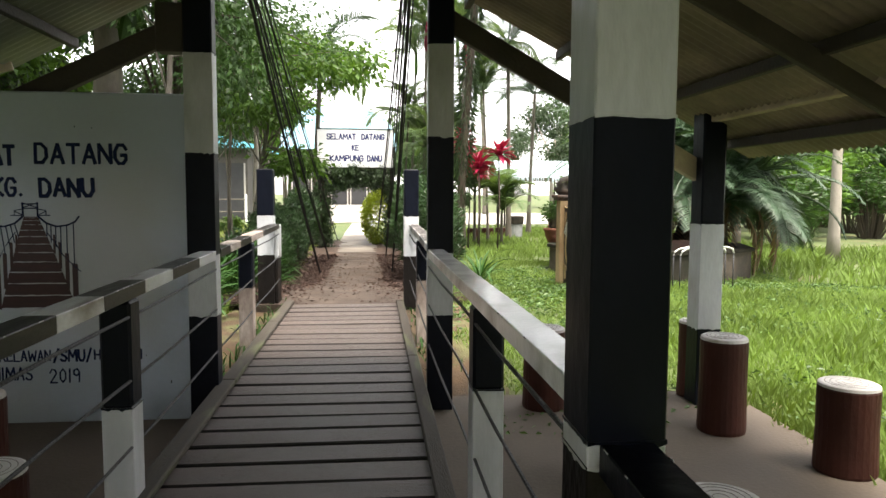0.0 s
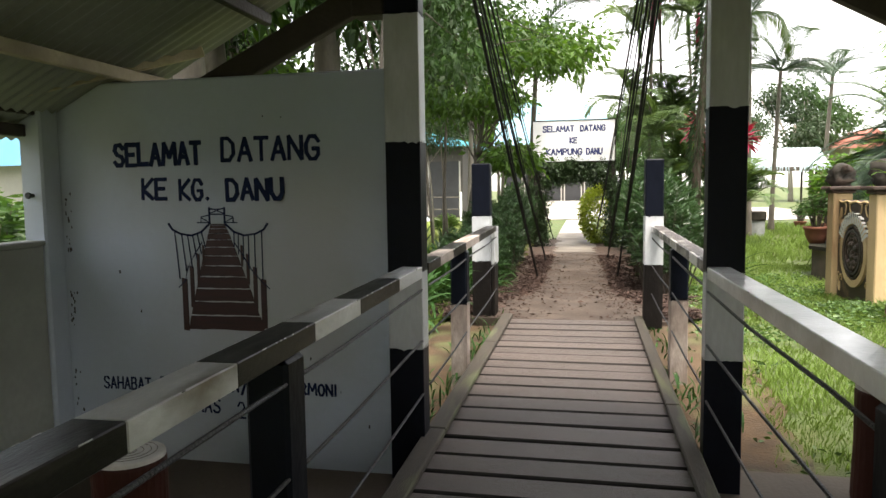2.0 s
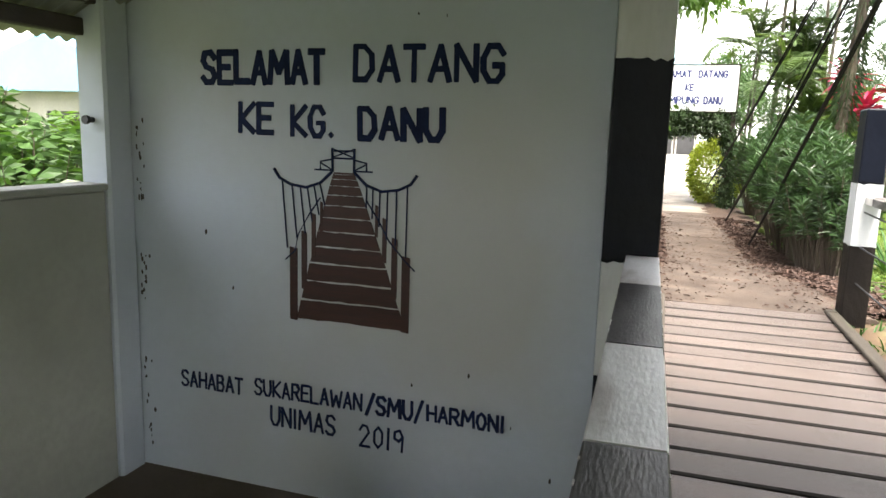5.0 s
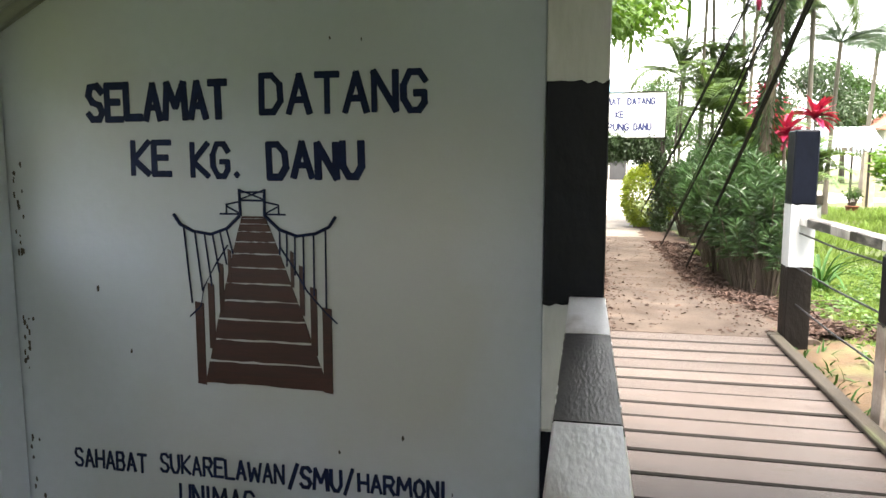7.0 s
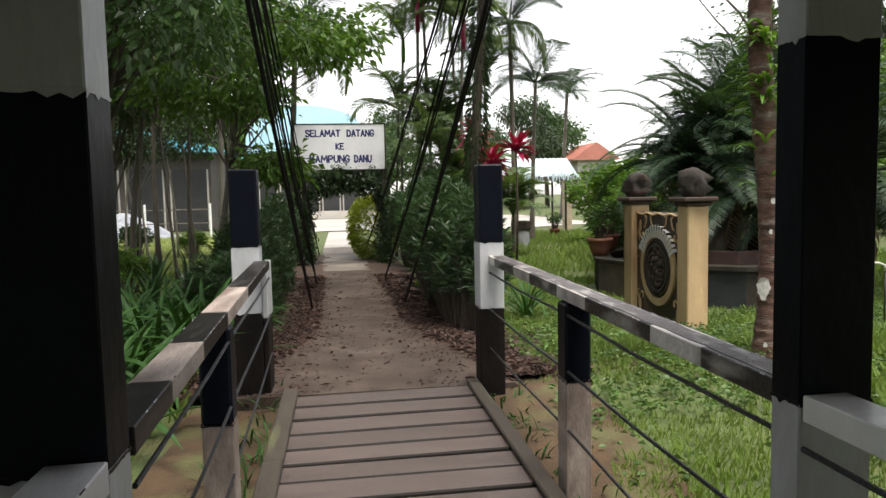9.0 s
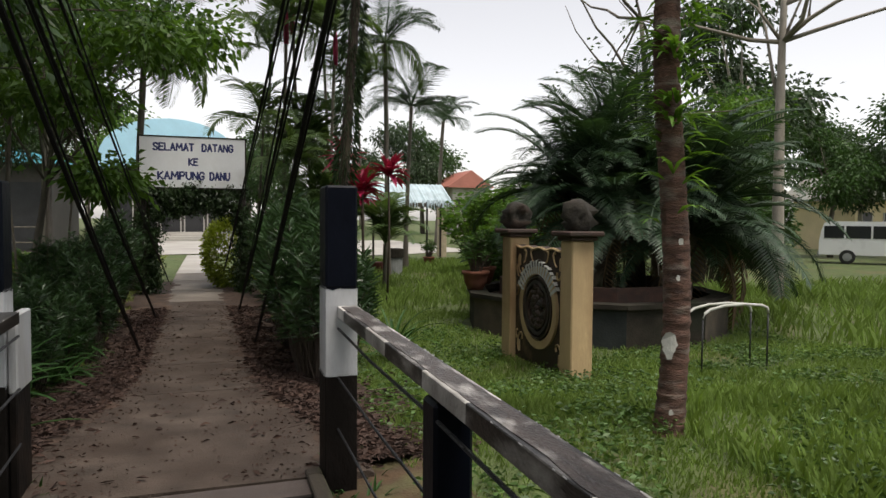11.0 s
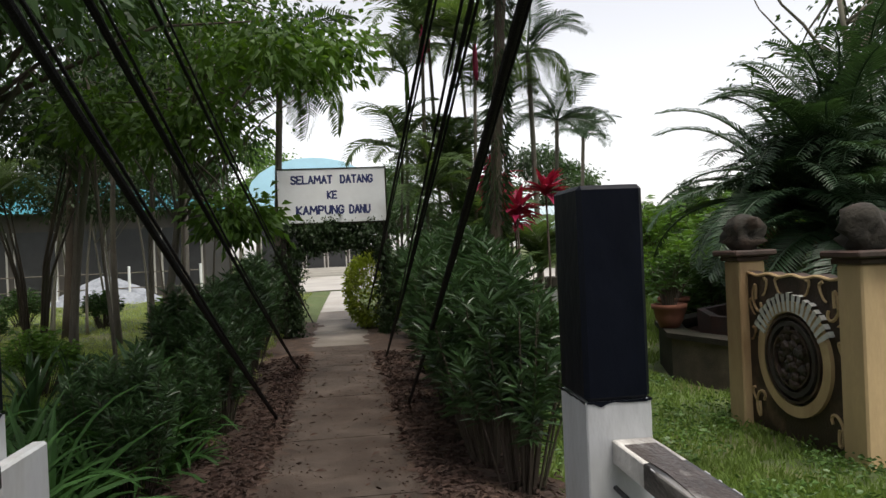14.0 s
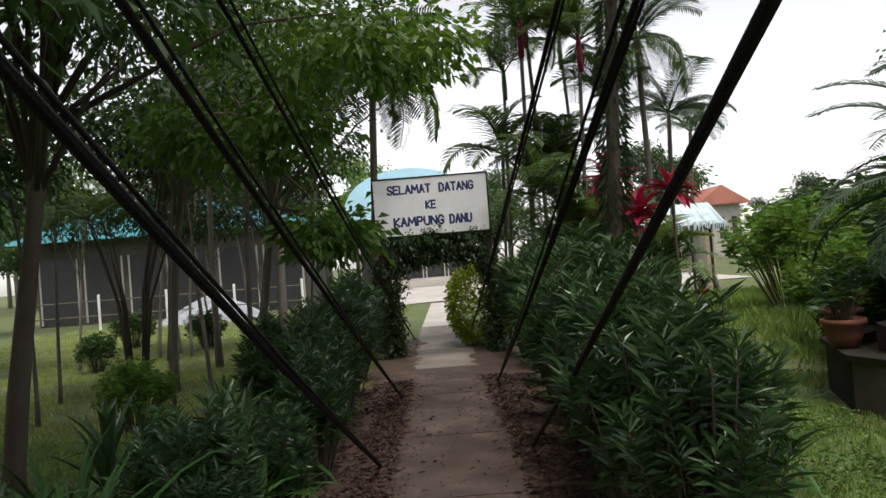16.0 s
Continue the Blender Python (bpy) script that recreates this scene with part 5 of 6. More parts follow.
# ---- carved panel between two pillars ----
mon = thing("carved_monument", "dark carved panel with a cream ring between two cream pillars", "monument", (3.9, 12.22, ground_z(3.9, 12.2)))
gz = ground_z(3.9, 12.2)
for yy, zb in ((-0.84, -0.1), (0.84, -0.1)):
    g = Geo()
    g.box((-0.14, yy - 0.14, zb), (0.14, yy + 0.14, 1.24 - gz), bevel=0.015)
    pl = part("pillar", g, CREAM, mon, "cream painted pillar with brown streaks")
    g = Geo()
    g.box((-0.17, yy - 0.17, 1.241 - gz), (0.17, yy + 0.17, 1.29 - gz), bevel=0.012)
    g.box((-0.225, yy - 0.225, 1.292 - gz), (0.225, yy + 0.225, 1.35 - gz), bevel=0.014)
    part("capital", g, CAPITAL, pl, "dark moulded capital")
    g = Geo()
    prof = [(0.13, 0), (0.17, 0.04), (0.2, 0.1), (0.17, 0.17), (0.21, 0.24), (0.15, 0.33), (0.07, 0.37), (0.02, 0.38)]
    g.lathe(prof, 18, at=(0, yy, 1.34 - gz))
    for j, v in enumerate(g.v):
        k = 0.88 + 0.75 * noise.noise((v[0] * 11, v[1] * 11, v[2] * 11 + yy))
        g.v[j] = (v[0] * k, yy + (v[1] - yy) * k, v[2])
    part("finial", g, STONE, pl, "rough mossy stone finial", smooth=True)
g = Geo()
ny = 26
prof = []
for i in range(ny + 1):
    yy = -0.7 + 1.4 * i / ny
    prof.append((yy, 1.13 - gz + 0.012 * math.cos(yy * 18)))
vs = [(xx, a, b) for xx in (-0.05, 0.06) for a, b in prof] + [(xx, a, 0.05) for xx in (-0.05, 0.06) for a, b in prof]
m = ny + 1
fs = []
for i in range(ny):
    fs += [(i, i + 1, m + i + 1, m + i), (2 * m + i, 2 * m + i + 1, i + 1, i)[::-1], (m + i, m + i + 1, 3 * m + i + 1, 3 * m + i)[::-1]]
g.add(vs, fs)
panel = part("panel", g, CARVED, mon, "dark carved panel")
CY, CZ = 0.0, 0.37 - gz


def disc(gg, r0, r1, depth, n=48, x=-0.05, a0=0.0, a1=2 * math.pi):
    vs, fs = [], []
    for i in range(n + 1):
        a = a0 + (a1 - a0) * i / n
        for r, xx in ((r0, x), (r0, x - depth), (r1, x - depth), (r1, x)):
            vs.append((xx, CY + r * math.sin(a), CZ + r * math.cos(a)))
    for i in range(n):
        for k in range(3):
            fs.append((i * 4 + k, i * 4 + k + 1, (i + 1) * 4 + k + 1, (i + 1) * 4 + k))
    gg.add(vs, fs)


g = Geo()
disc(g, 0.42, 0.52, 0.035)
part("ring", g, CREAM, panel, "cream ring")
for k in range(17):
    a = (k - 8) * 0.135
    g = Geo()
    disc(g, 0.43, 0.6 - 0.015 * (k % 2), 0.05, 3, -0.05, a - 0.043, a + 0.043)
    part("petal", g, LICHEN, panel, "pale carved petal")
for r0, r1 in ((0.245, 0.262), (0.375, 0.395)):
    g = Geo()
    disc(g, r0, r1, 0.045)
    part("medallion", g, CARVED, panel, "thin dark relief ring")
g = Geo()
g.tube([(-0.055, yy, 1.115 - gz + 0.012 * math.cos(yy * 18)) for yy in np.linspace(-0.69, 0.69, 24)], 0.016, 6)
part("border", g, CREAM, panel, "cream painted top border")
for sy in (-1, 1):
    for y0, z0, size, bend in ((0.2, 1.04, 0.15, 1), (0.42, 1.02, 0.17, -1), (0.62, 0.82, 0.16, 1), (0.63, 0.55, 0.13, -1), (0.63, -0.05, 0.14, 1)):
        g = Geo()
        g.tube([(-0.056, sy * (y0 + 0.045 * bend * math.sin(3.6 * t)), z0 - gz - size * (t - 0.5) - 0.02 * math.cos(7 * t)) for t in np.linspace(0, 1.15, 12)], [0.017 - 0.008 * t for t in np.linspace(0, 1, 12)], 6)
        part("scroll", g, CREAM, panel, "cream painted scroll")
g = Geo()
disc(g, 0.3, 0.34, 0.05)
part("medallion", g, STONE, panel, "dark relief medallion ring")
r2 = random.Random(8)
for k in range(46):
    q, rad = r2.uniform(0, 6.28), 0.27 * math.sqrt(r2.random())
    lobe, sz = Geo(), r2.uniform(0.03, 0.065)
    lobe.lathe([(sz, 0), (sz * 0.9, sz * 0.5), (sz * 0.5, sz * 0.85), (0.004, sz * 0.95)], 8)
    part("relief", lobe, CARVED if k % 3 else STONE, panel, at=pose(-0.05, CY + rad * math.sin(q), CZ + rad * math.cos(q), 0, -90, 0))
for sy in (-1, 1):
    for sz in (-1, 1):
        g = Geo()
        pts = [(-0.06, sy * (0.56 - 0.1 * t * math.cos(7 * t)), CZ + sz * (0.5 + 0.16 * math.sin(6 * t) * (1 - 0.4 * t))) for t in np.linspace(0, 1, 16)]
        g.tube(pts, 0.014, 6)
        part("scroll", g, CREAM, panel, "cream painted scroll")

# ---- round planter and pots ----
pl = thing("round_planter", "weathered concrete planter wall holding the cycad palms", "planter", (6.5, 15.4, ground_z(7, 15)))
for k in range(10):
    a0, a1 = 2 * math.pi * k / 10, 2 * math.pi * (k + 1) / 10
    g = Geo()
    out = [(2.3 * math.cos(a), 2.3 * math.sin(a)) for a in (a0, a1)]
    inn = [(2.1 * math.cos(a), 2.1 * math.sin(a)) for a in (a0, a1)]
    ring = [out[0], out[1], inn[1], inn[0]]
    g.add([(x, y, z) for z in (-0.1, 0.6) for x, y in ring], [(0, 1, 5, 4), (1, 2, 6, 5), (2, 3, 7, 6), (3, 0, 4, 7), (4, 5, 6, 7)])
    seg = part("wall_panel", g, (BLUEPOT, PLANTER, STAINEDPALE)[k % 3], pl, "stained concrete planter panel")
    g = Geo()
    ring = [(2.36 * math.cos(a0), 2.36 * math.sin(a0)), (2.36 * math.cos(a1), 2.36 * math.sin(a1)), (2.02 * math.cos(a1), 2.02 * math.sin(a1)), (2.02 * math.cos(a0), 2.02 * math.sin(a0))]
    g.add([(x, y, z) for z in (0.6, 0.67) for x, y in ring], [(0, 1, 5, 4), (1, 2, 6, 5), (2, 3, 7, 6), (3, 0, 4, 7), (4, 5, 6, 7), (3, 2, 1, 0)])
    part("coping", g, PLANTER, seg)
g = Geo()
g.lathe([(2.09, 0.3), (2.09, 0.5), (0.5, 0.62), (0.01, 0.65)], 20)
part("soil", g, SOIL, pl, "dark soil")
for k in range(10):
    a0, a1 = 2 * math.pi * k / 10, 2 * math.pi * (k + 1) / 10
    g = Geo()
    ring = [(q * math.cos(a), q * math.sin(a)) for q, a in ((1.72, a0), (1.72, a1), (1.6, a1), (1.6, a0))]
    g.add([(x, y, z) for z in (0.45, 0.86) for x, y in ring], [(0, 1, 5, 4), (1, 2, 6, 5), (2, 3, 7, 6), (3, 0, 4, 7), (4, 5, 6, 7)])
    part("inner_tier", g, CAPITAL, pl, "red-brown inner tier")
small = bush_meshes(2, 0.85, 0.34, 44, 12, 0.13, 0.035, LEAF_M, 300, 0.5)
prof = [(0.14, 0), (0.2, 0.14), (0.22, 0.26), (0.25, 0.27), (0.25, 0.33), (0.21, 0.33), (0.2, 0.28)]
for x, y, z, lab in ((4.42, 15.9, 0.235, "terracotta pot with a bushy plant on the planter"), (5.0, 16.95, 0.235, "terracotta pot with a bushy plant on the planter"), (8.6, 32.0, None, "terracotta pot with a plant on the lawn")):
    zz = ground_z(x, y) if z is None else z - 0.01
    pot = thing("plant_pot", lab, "pot", (x, y, zz), "potted plants")
    g = Geo()
    g.lathe(prof, 20)
    part("pot", g, TERRA, pot, "terracotta pot", smooth=True)
    st, fo = small[rr.randrange(2)]
    part("stalk", st, BARKD, pot, at=pose(0, 0, 0.25))
    part("foliage", fo, LEAF_M, pot, at=pose(0, 0, 0.25))
leafbush = bush_meshes(2, 1.9, 0.95, 150, 16, 0.17, 0.06, LEAF_L, 320, 0.3)
midbush = bush_meshes(2, 2.0, 1.0, 150, 16, 0.19, 0.07, LEAF_M, 330, 0.3)
# the seven at negative y are unseen, added to keep low skylight off the wall
for x, y, s, m in ((6.3, 18.2, 0.9, 1), (6.6, 19.5, 1.1, 0), (8.2, 20.5, 1.4, 1), (9.6, 22.5, 1.6, 0), (8.8, 26.0, 1.7, 0), (11.0, 27.0, 1.9, 1), (13.0, 26.0, 1.9, 1), (11.5, 30.5, 1.7, 0), (15.0, 30.0, 2.2, 1), (17.0, 26.0, 2.1, 0), (13.5, 21.0, 1.4, 1), (-5.6, 6.2, 0.9, 1), (-6.6, 5.0, 1.0, 1), (-7.4, 7.0, 0.95, 1), (-6.0, 3.6, 0.8, 1), (-8.0, 9.0, 1.0, 0), (-5.6, 8.8, 1.2, 1), (-4.2, 7.2, 0.75, 1), (-9.0, 5.2, 0.9, 1), (-4.9, 10.0, 0.9, 1), (-4.7, 17.4, 0.6, 0), (-7.4, 28.0, 0.6, 1), (-10.5, 30.0, 0.7, 1), (-5.4, 27.2, 0.55, 0), (-8.8, 24.4, 0.5, 1), (17.5, 33.0, 2.0, 1), (20.5, 35.0, 2.2, 0), (23.0, 31.0, 1.7, 1), (25.5, 36.5, 2.2, 1), (21.0, 27.0, 1.6, 1), (16.0, 36.5, 1.8, 1), (33.0, 30.0, 0.9, 0), (-8.4, -5.6, 1.7, 1), (-6.0, -5.0, 1.6, 1), (-3.6, -5.4, 1.7, 0), (3.4, -5.2, 1.7, 1), (5.8, -4.8, 1.6, 1), (8.2, -4.2, 1.7, 0), (-10.0, -2.4, 1.6, 1)):
    place_bush(midbush if m else leafbush, "garden_shrub", "leafy green shrub with loose branches", "shrub", x, y, s, rr, "garden shrubs")

# thin reeds on the lawn
root = thing("reed_clump", "thin yellow-green reeds standing on the lawn", "plant", (7.2, 22.5, ground_z(7.2, 22.5)))
g = Geo()
for k in range(34):
    a = rr.uniform(0, 6.28)
    g.tube([(0.25 * math.cos(a), 0.25 * math.sin(a), -0.05), (rr.uniform(-0.6, 0.6), rr.uniform(-0.6, 0.6), rr.uniform(0.9, 2.0))], [0.012, 0.005], 4)
part("reed", g, GRASS, root)

# white bent tube frame on the lawn
frame_ob = thing("tube_frame", "white bent tube frame standing on the lawn", "frame", (5.75, 11.0, ground_z(5.75, 11.0)))
for dy in (0.0, 0.28):
    g = Geo()
    arc = [(-0.4, 0.66), (-0.37, 0.73), (-0.3, 0.77), (-0.1, 0.81), (0.2, 0.82), (0.45, 0.8), (0.53, 0.77), (0.55, 0.7)]
    g.tube([(x, dy, z - 0.02 * (dy > 0)) for x, z in arc], 0.017, 8)
    part("top_tube", g, LICHEN, frame_ob, "white bent tube", smooth=True)
    for x, zt in ((-0.4, 0.67), (0.55, 0.71)):
        g = Geo()
        g.tube([(x, dy, -0.06), (x, dy, zt)], 0.011, 7)
        part("leg", g, STEEL, frame_ob, "thin grey leg", smooth=True)

# concrete bin and stump seats
BINC = mat("grey_concrete_bin", (0.25, 0.26, 0.26), 0.85, 0.2, 5, 0.4, 40)
b = thing("litter_bin", "grey concrete litter bin with a ribbed rim", "bin", (5.65, 26.5, ground_z(5.6, 26.5)))
g = Geo()
g.lathe([(0.29, -0.05), (0.3, 0.05), (0.3, 0.62), (0.27, 0.64)], 20)
part("body", g, BINC, b)
g = Geo()
g.lathe([(0.33, 0.64), (0.34, 0.68), (0.34, 0.92), (0.3, 0.94), (0.27, 0.94), (0.26, 0.8)], 20)
part("rim", g, PLANTER, b, "darker ribbed rim")
for k in range(4):
    g = Geo()
    g.lathe([(0.26, -0.05), (0.25, 0.4), (0.23, 0.43)], 14)
    whole("stump_seat", g, LOG, "low brown stump seat on the lawn", "seat", (4.1 + 0.62 * k, 27.2 + 0.25 * k, ground_z(4, 27)), group="stump seats")

# ---- village behind ----
TURQ = mat("turquoise_roof", (0.14, 0.52, 0.64), 0.5, 0.12, 0.6, 0.1, 8)
PALEBLUE = mat("pale_blue_roof", (0.4, 0.66, 0.78), 0.5, 0.08, 0.6, 0.1, 8)
SHELTERROOF = mat("faded_blue_grey_roof", (0.42, 0.52, 0.56), 0.7, 0.2, 2.0, 0.2, 12)
BLUEROOF = mat("blue_metal_roof", (0.16, 0.42, 0.68), 0.5, 0.1, 0.6, 0.1, 8)
REDROOF = mat("red_roof", (0.4, 0.15, 0.11), 0.6, 0.15, 0.8, 0.1, 8)
HOUSE = mat("house_wall", (0.42, 0.4, 0.36), 0.8, 0.15, 0.8, 0.2, 12)
# dark colour on solid hall walls paints the shade of their open interiors
DARKWALL = mat("interior_shade_wall", (0.07, 0.062, 0.055), 0.85, 0.25, 1.5, 0.2, 12)
CREAMWALL = mat("cream_render", (0.6, 0.5, 0.3), 0.8, 0.12, 0.8, 0.2, 12)
VANPAINT = mat("white_car_paint", (0.75, 0.76, 0.77), 0.3, 0.04, 1.5, 0.05, 20, clear=0.4)
GLASSDARK = mat("tinted_pane", (0.02, 0.022, 0.024), 0.12, 0.1, 2, 0.0, 10)
RUBBER = mat("tyre_rubber", (0.015, 0.015, 0.015), 0.8, 0.2, 12, 0.3, 40)
DARKWIN = mat("opening_shade_sheet", (0.03, 0.03, 0.032), 0.4, 0.2, 2, 0.1, 10)


def house(label, x, y, w, d, h, ridge, wall_m, roof_m, windows, barrel=False, over=0.8, open_front=False):
    gz = ground_z(x, y)
    root = thing("house", label, "house", (x, y, gz), "village houses")
    g = Geo()
    g.box((-w / 2, 0, -0.2), (w / 2, d, h), bevel=0.02)
    wl = part("wall", g, wall_m, root, "rendered wall")
    g = Geo()
    n = 14 if barrel else 2
    prof = []
    for i in range(n + 1):
        t = i / n
        zz = h + (ridge - h) * (math.sin(math.pi * t) ** 0.8 if barrel else 1 - abs(2 * t - 1))
        prof.append((-w / 2 - over + (w + 2 * over) * t if not barrel else -(w / 2 + over) * math.cos(math.pi * t), zz - (0.1 if t in (0, 1) else 0)))
    vs = [(a, yy, b + dz) for dz in (0, 0.12) for yy in (-over, d + over) for a, b in prof]
    m = n + 1
    fs = []
    for i in range(n):
        fs += [(i, i + 1, m + i + 1, m + i)[::-1], (2 * m + i, 2 * m + i + 1, 3 * m + i + 1, 3 * m + i), (i, i + 1, 2 * m + i + 1, 2 * m + i)]
    fs += [tuple(range(m))[::-1], (0, m, 3 * m, 2 * m), (m - 1, 2 * m - 1, 4 * m - 1, 3 * m - 1)]
    g.add(vs, fs)
    part("roof", g, roof_m, root, "sheet metal roof")
    # thin near-black sheets on the wall paint the shade inside the openings
    for k in range(windows):
        cx = -w / 2 + w * (k + 0.5) / windows
        g = Geo()
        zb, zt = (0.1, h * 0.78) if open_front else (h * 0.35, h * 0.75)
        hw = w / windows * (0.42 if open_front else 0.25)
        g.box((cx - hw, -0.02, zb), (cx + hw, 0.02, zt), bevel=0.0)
        win = part("window", g, DARKWIN, root, "near-black sheet painted as a shaded opening")
        for s in (-1, 1):
            g = Geo()
            g.box((cx + s * hw - 0.05, -0.06, zb), (cx + s * hw + 0.05, -0.021, zt), bevel=0.005)
            part("jamb", g, HOUSE, win, "pale frame")
    return root


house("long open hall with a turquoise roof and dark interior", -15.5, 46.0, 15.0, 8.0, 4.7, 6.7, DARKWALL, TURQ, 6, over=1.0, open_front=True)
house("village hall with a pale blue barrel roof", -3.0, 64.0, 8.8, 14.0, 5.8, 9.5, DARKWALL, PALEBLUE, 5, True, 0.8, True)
house("house with a red metal roof among trees", 28.5, 80.0, 4.0, 6.0, 5.6, 7.4, HOUSE, REDROOF, 3)
house("house with a blue metal roof behind the shrubs", -20.5, 21.0, 9.0, 8.0, 2.9, 4.5, HOUSE, BLUEROOF, 3)
st = thing("hall_steps", "grey concrete steps in front of the hall", "steps", (-1.5, 62.2, -0.42))
for k in range(4):
    g = Geo()
    g.box((-4, 0.3 * k, 0), (4, 0.3 * k + 0.299, 0.17 * (k + 1)), bevel=0.01)
    part("step", g, HOUSE, st)
house("cream rendered house with a grey roof behind the van", 41.5, 38.5, 4.0, 5.0, 3.4, 5.0, CREAMWALL, ZINC, 2)


def van(x, y, turn):
    """A parked van, its side along local x, wheels on the ground."""
    root = thing("van", "white parked passenger van on the grass", "van", (x, y, ground_z(x, y)), turn=turn)
    side = [(0.0, 0.42), (0.0, 1.0), (0.08, 1.5), (0.2, 1.88), (0.45, 1.95), (3.3, 1.95), (3.6, 1.85), (4.15, 1.2), (4.55, 1.02), (4.6, 0.42)]
    n = len(side)
    g = Geo()
    g.add([(u, w, z) for w in (0.04, 1.66) for u, z in side], [tuple(range(n)), tuple(range(2 * n - 1, n - 1, -1))] + [(k, n + k, n + (k + 1) % n, (k + 1) % n) for k in range(n)])
    body = part("body", g, VANPAINT, root, "white painted body")
    for u0, u1, slope in ((0.2, 1.0, 0.0), (1.08, 2.05, 0.0), (2.13, 3.05, 0.0), (3.13, 3.85, 0.42)):
        g = Geo()
        g.add([(u0, w, 1.18) for w in (0.025, 0.039)] + [(u1, w, 1.18) for w in (0.025, 0.039)] + [(u1 - slope, w, 1.74) for w in (0.025, 0.039)] + [(u0, w, 1.74) for w in (0.025, 0.039)], [(0, 2, 4, 6), (0, 1, 3, 2), (2, 3, 5, 4), (4, 5, 7, 6), (6, 7, 1, 0)])
        part("window", g, GLASSDARK, body, "dark tinted pane")
    for u in (1.15, 3.75):
        for w in (0.0, 1.5):
            g = Geo()
            g.lathe([(0.2, 0), (0.31, 0.01), (0.33, 0.05), (0.33, 0.16), (0.31, 0.2), (0.2, 0.2)], 18)
            wheel = part("wheel", g, RUBBER, root, "black tyre", at=pose(u, w + 0.2, 0.33, 90, 0, 0))
            g = Geo()
            g.lathe([(0.19, -0.004), (0.19, 0.204), (0.05, 0.215)], 14)
            part("rim", g, BINC, wheel, "grey steel rim")
    g = Geo()
    g.box((-0.06, 0.06, 0.36), (0.05, 1.64, 0.56), bevel=0.02)
    part("bumper", g, BINC, root, "grey bumper")


van(26.6, 29.2, -50)
# open roadside shelter
sh = thing("shelter", "small open shelter with a ragged zinc roof on thin posts", "shelter", (8.0, 33.0, ground_z(8, 33)))
for x in (-1.5, 1.5):
    for y in (0.2, 2.2):
        g = Geo()
        g.tube([(x, y, -0.1), (x, y, 2.75)], 0.05, 7)
        part("post", g, TIMBER, sh, "thin dark post")
g = Geo()
n = 40
vs = []
for i in range(n + 1):
    x = -1.9 + 3.8 * i / n
    w = 0.03 * (i % 2)
    vs += [(x, -0.4, 2.62 + w - 0.04 * (i % 3)), (x, 1.2, 3.45 + w), (x, 2.8, 2.62 + w)]
g.add(vs, [f for i in range(n) for f in ((i * 3, i * 3 + 3, i * 3 + 4, i * 3 + 1), (i * 3 + 1, i * 3 + 4, i * 3 + 5, i * 3 + 2))])
part("roof", g, SHELTERROOF, sh, "pale corrugated sheet roof")
g = Geo()
rf = random.Random(12)
for k in range(90):
    x = -1.9 + 3.8 * rf.random()
    g.beam((x, -0.43 - 0.03 * rf.random(), 2.72), (x + rf.uniform(-0.04, 0.04), -0.5, 2.72 - rf.uniform(0.16, 0.4)), 0.035, 0.008, 0, 0.002)
tagged(part("fringe", g, SHELTERROOF, sh, "ragged fringe of pale strips along the eave"), kind="stuff")
g = Geo()
g.box((-1.9, -0.42, 2.42), (1.9, -0.36, 2.6), bevel=0.01)
part("fascia", g, BARK, sh, "ragged grey fascia board")
# gate pillar by the road
gp = thing("gate_pillar", "brown stone gate pillar with a cap by the road", "pillar", (11.0, 37.5, ground_z(10, 37)))
g = Geo()
g.box((-0.2, -0.2, -0.1), (0.2, 0.2, 2.7), bevel=0.03)
part("shaft", g, BATTEN, gp, "ochre stained shaft")
g = Geo()
g.box((-0.4, -0.4, 2.701), (0.4, 0.4, 2.9), bevel=0.04)
part("cap", g, STONE, gp, "dark cap")
# yard fence before the open hall
fence = thing("yard_fence", "white posts with thin rails before the open hall", "fence", (-13.5, 40.2, ground_z(-13, 40)))
for k in range(5):
    g = Geo()
    g.tube([(3.2 * k - 6.4, 0, -0.1), (3.2 * k - 6.4, 0, 1.7)], 0.06, 7)
    part("post", g, SIGNW, fence, "white post")
for z in (0.7, 1.4):
    g = Geo()
    g.tube([(-6.4, 0, z), (6.4, 0, z)], 0.03, 6)
    part("rail", g, BARK, fence, "thin grey rail")
# gravel heap
g = Geo()
rng = np.random.default_rng(3)
vs = []
for i in range(26):
    for j in range(18):
        u, v = i / 25 * 2 - 1, j / 17 * 2 - 1
        rad = min(1, math.hypot(u, v))
        vs.append((2.6 * u, 1.8 * v, 1.35 * (1 - rad) ** 0.8 + rng.uniform(-0.07, 0.07) - 0.02))
g.add(vs, [(i * 18 + j, (i + 1) * 18 + j, (i + 1) * 18 + j + 1, i * 18 + j + 1) for i in range(25) for j in range(17)])
GRAVEL = mat("blue_grey_gravel", (0.27, 0.29, 0.32), 0.9, 0.25, 4, 0.8, 15)
whole("gravel_heap", g, GRAVEL, "pale blue-grey gravel heap on the lawn", "gravel", (-11.6, 41.0, -0.45), kind="stuff")

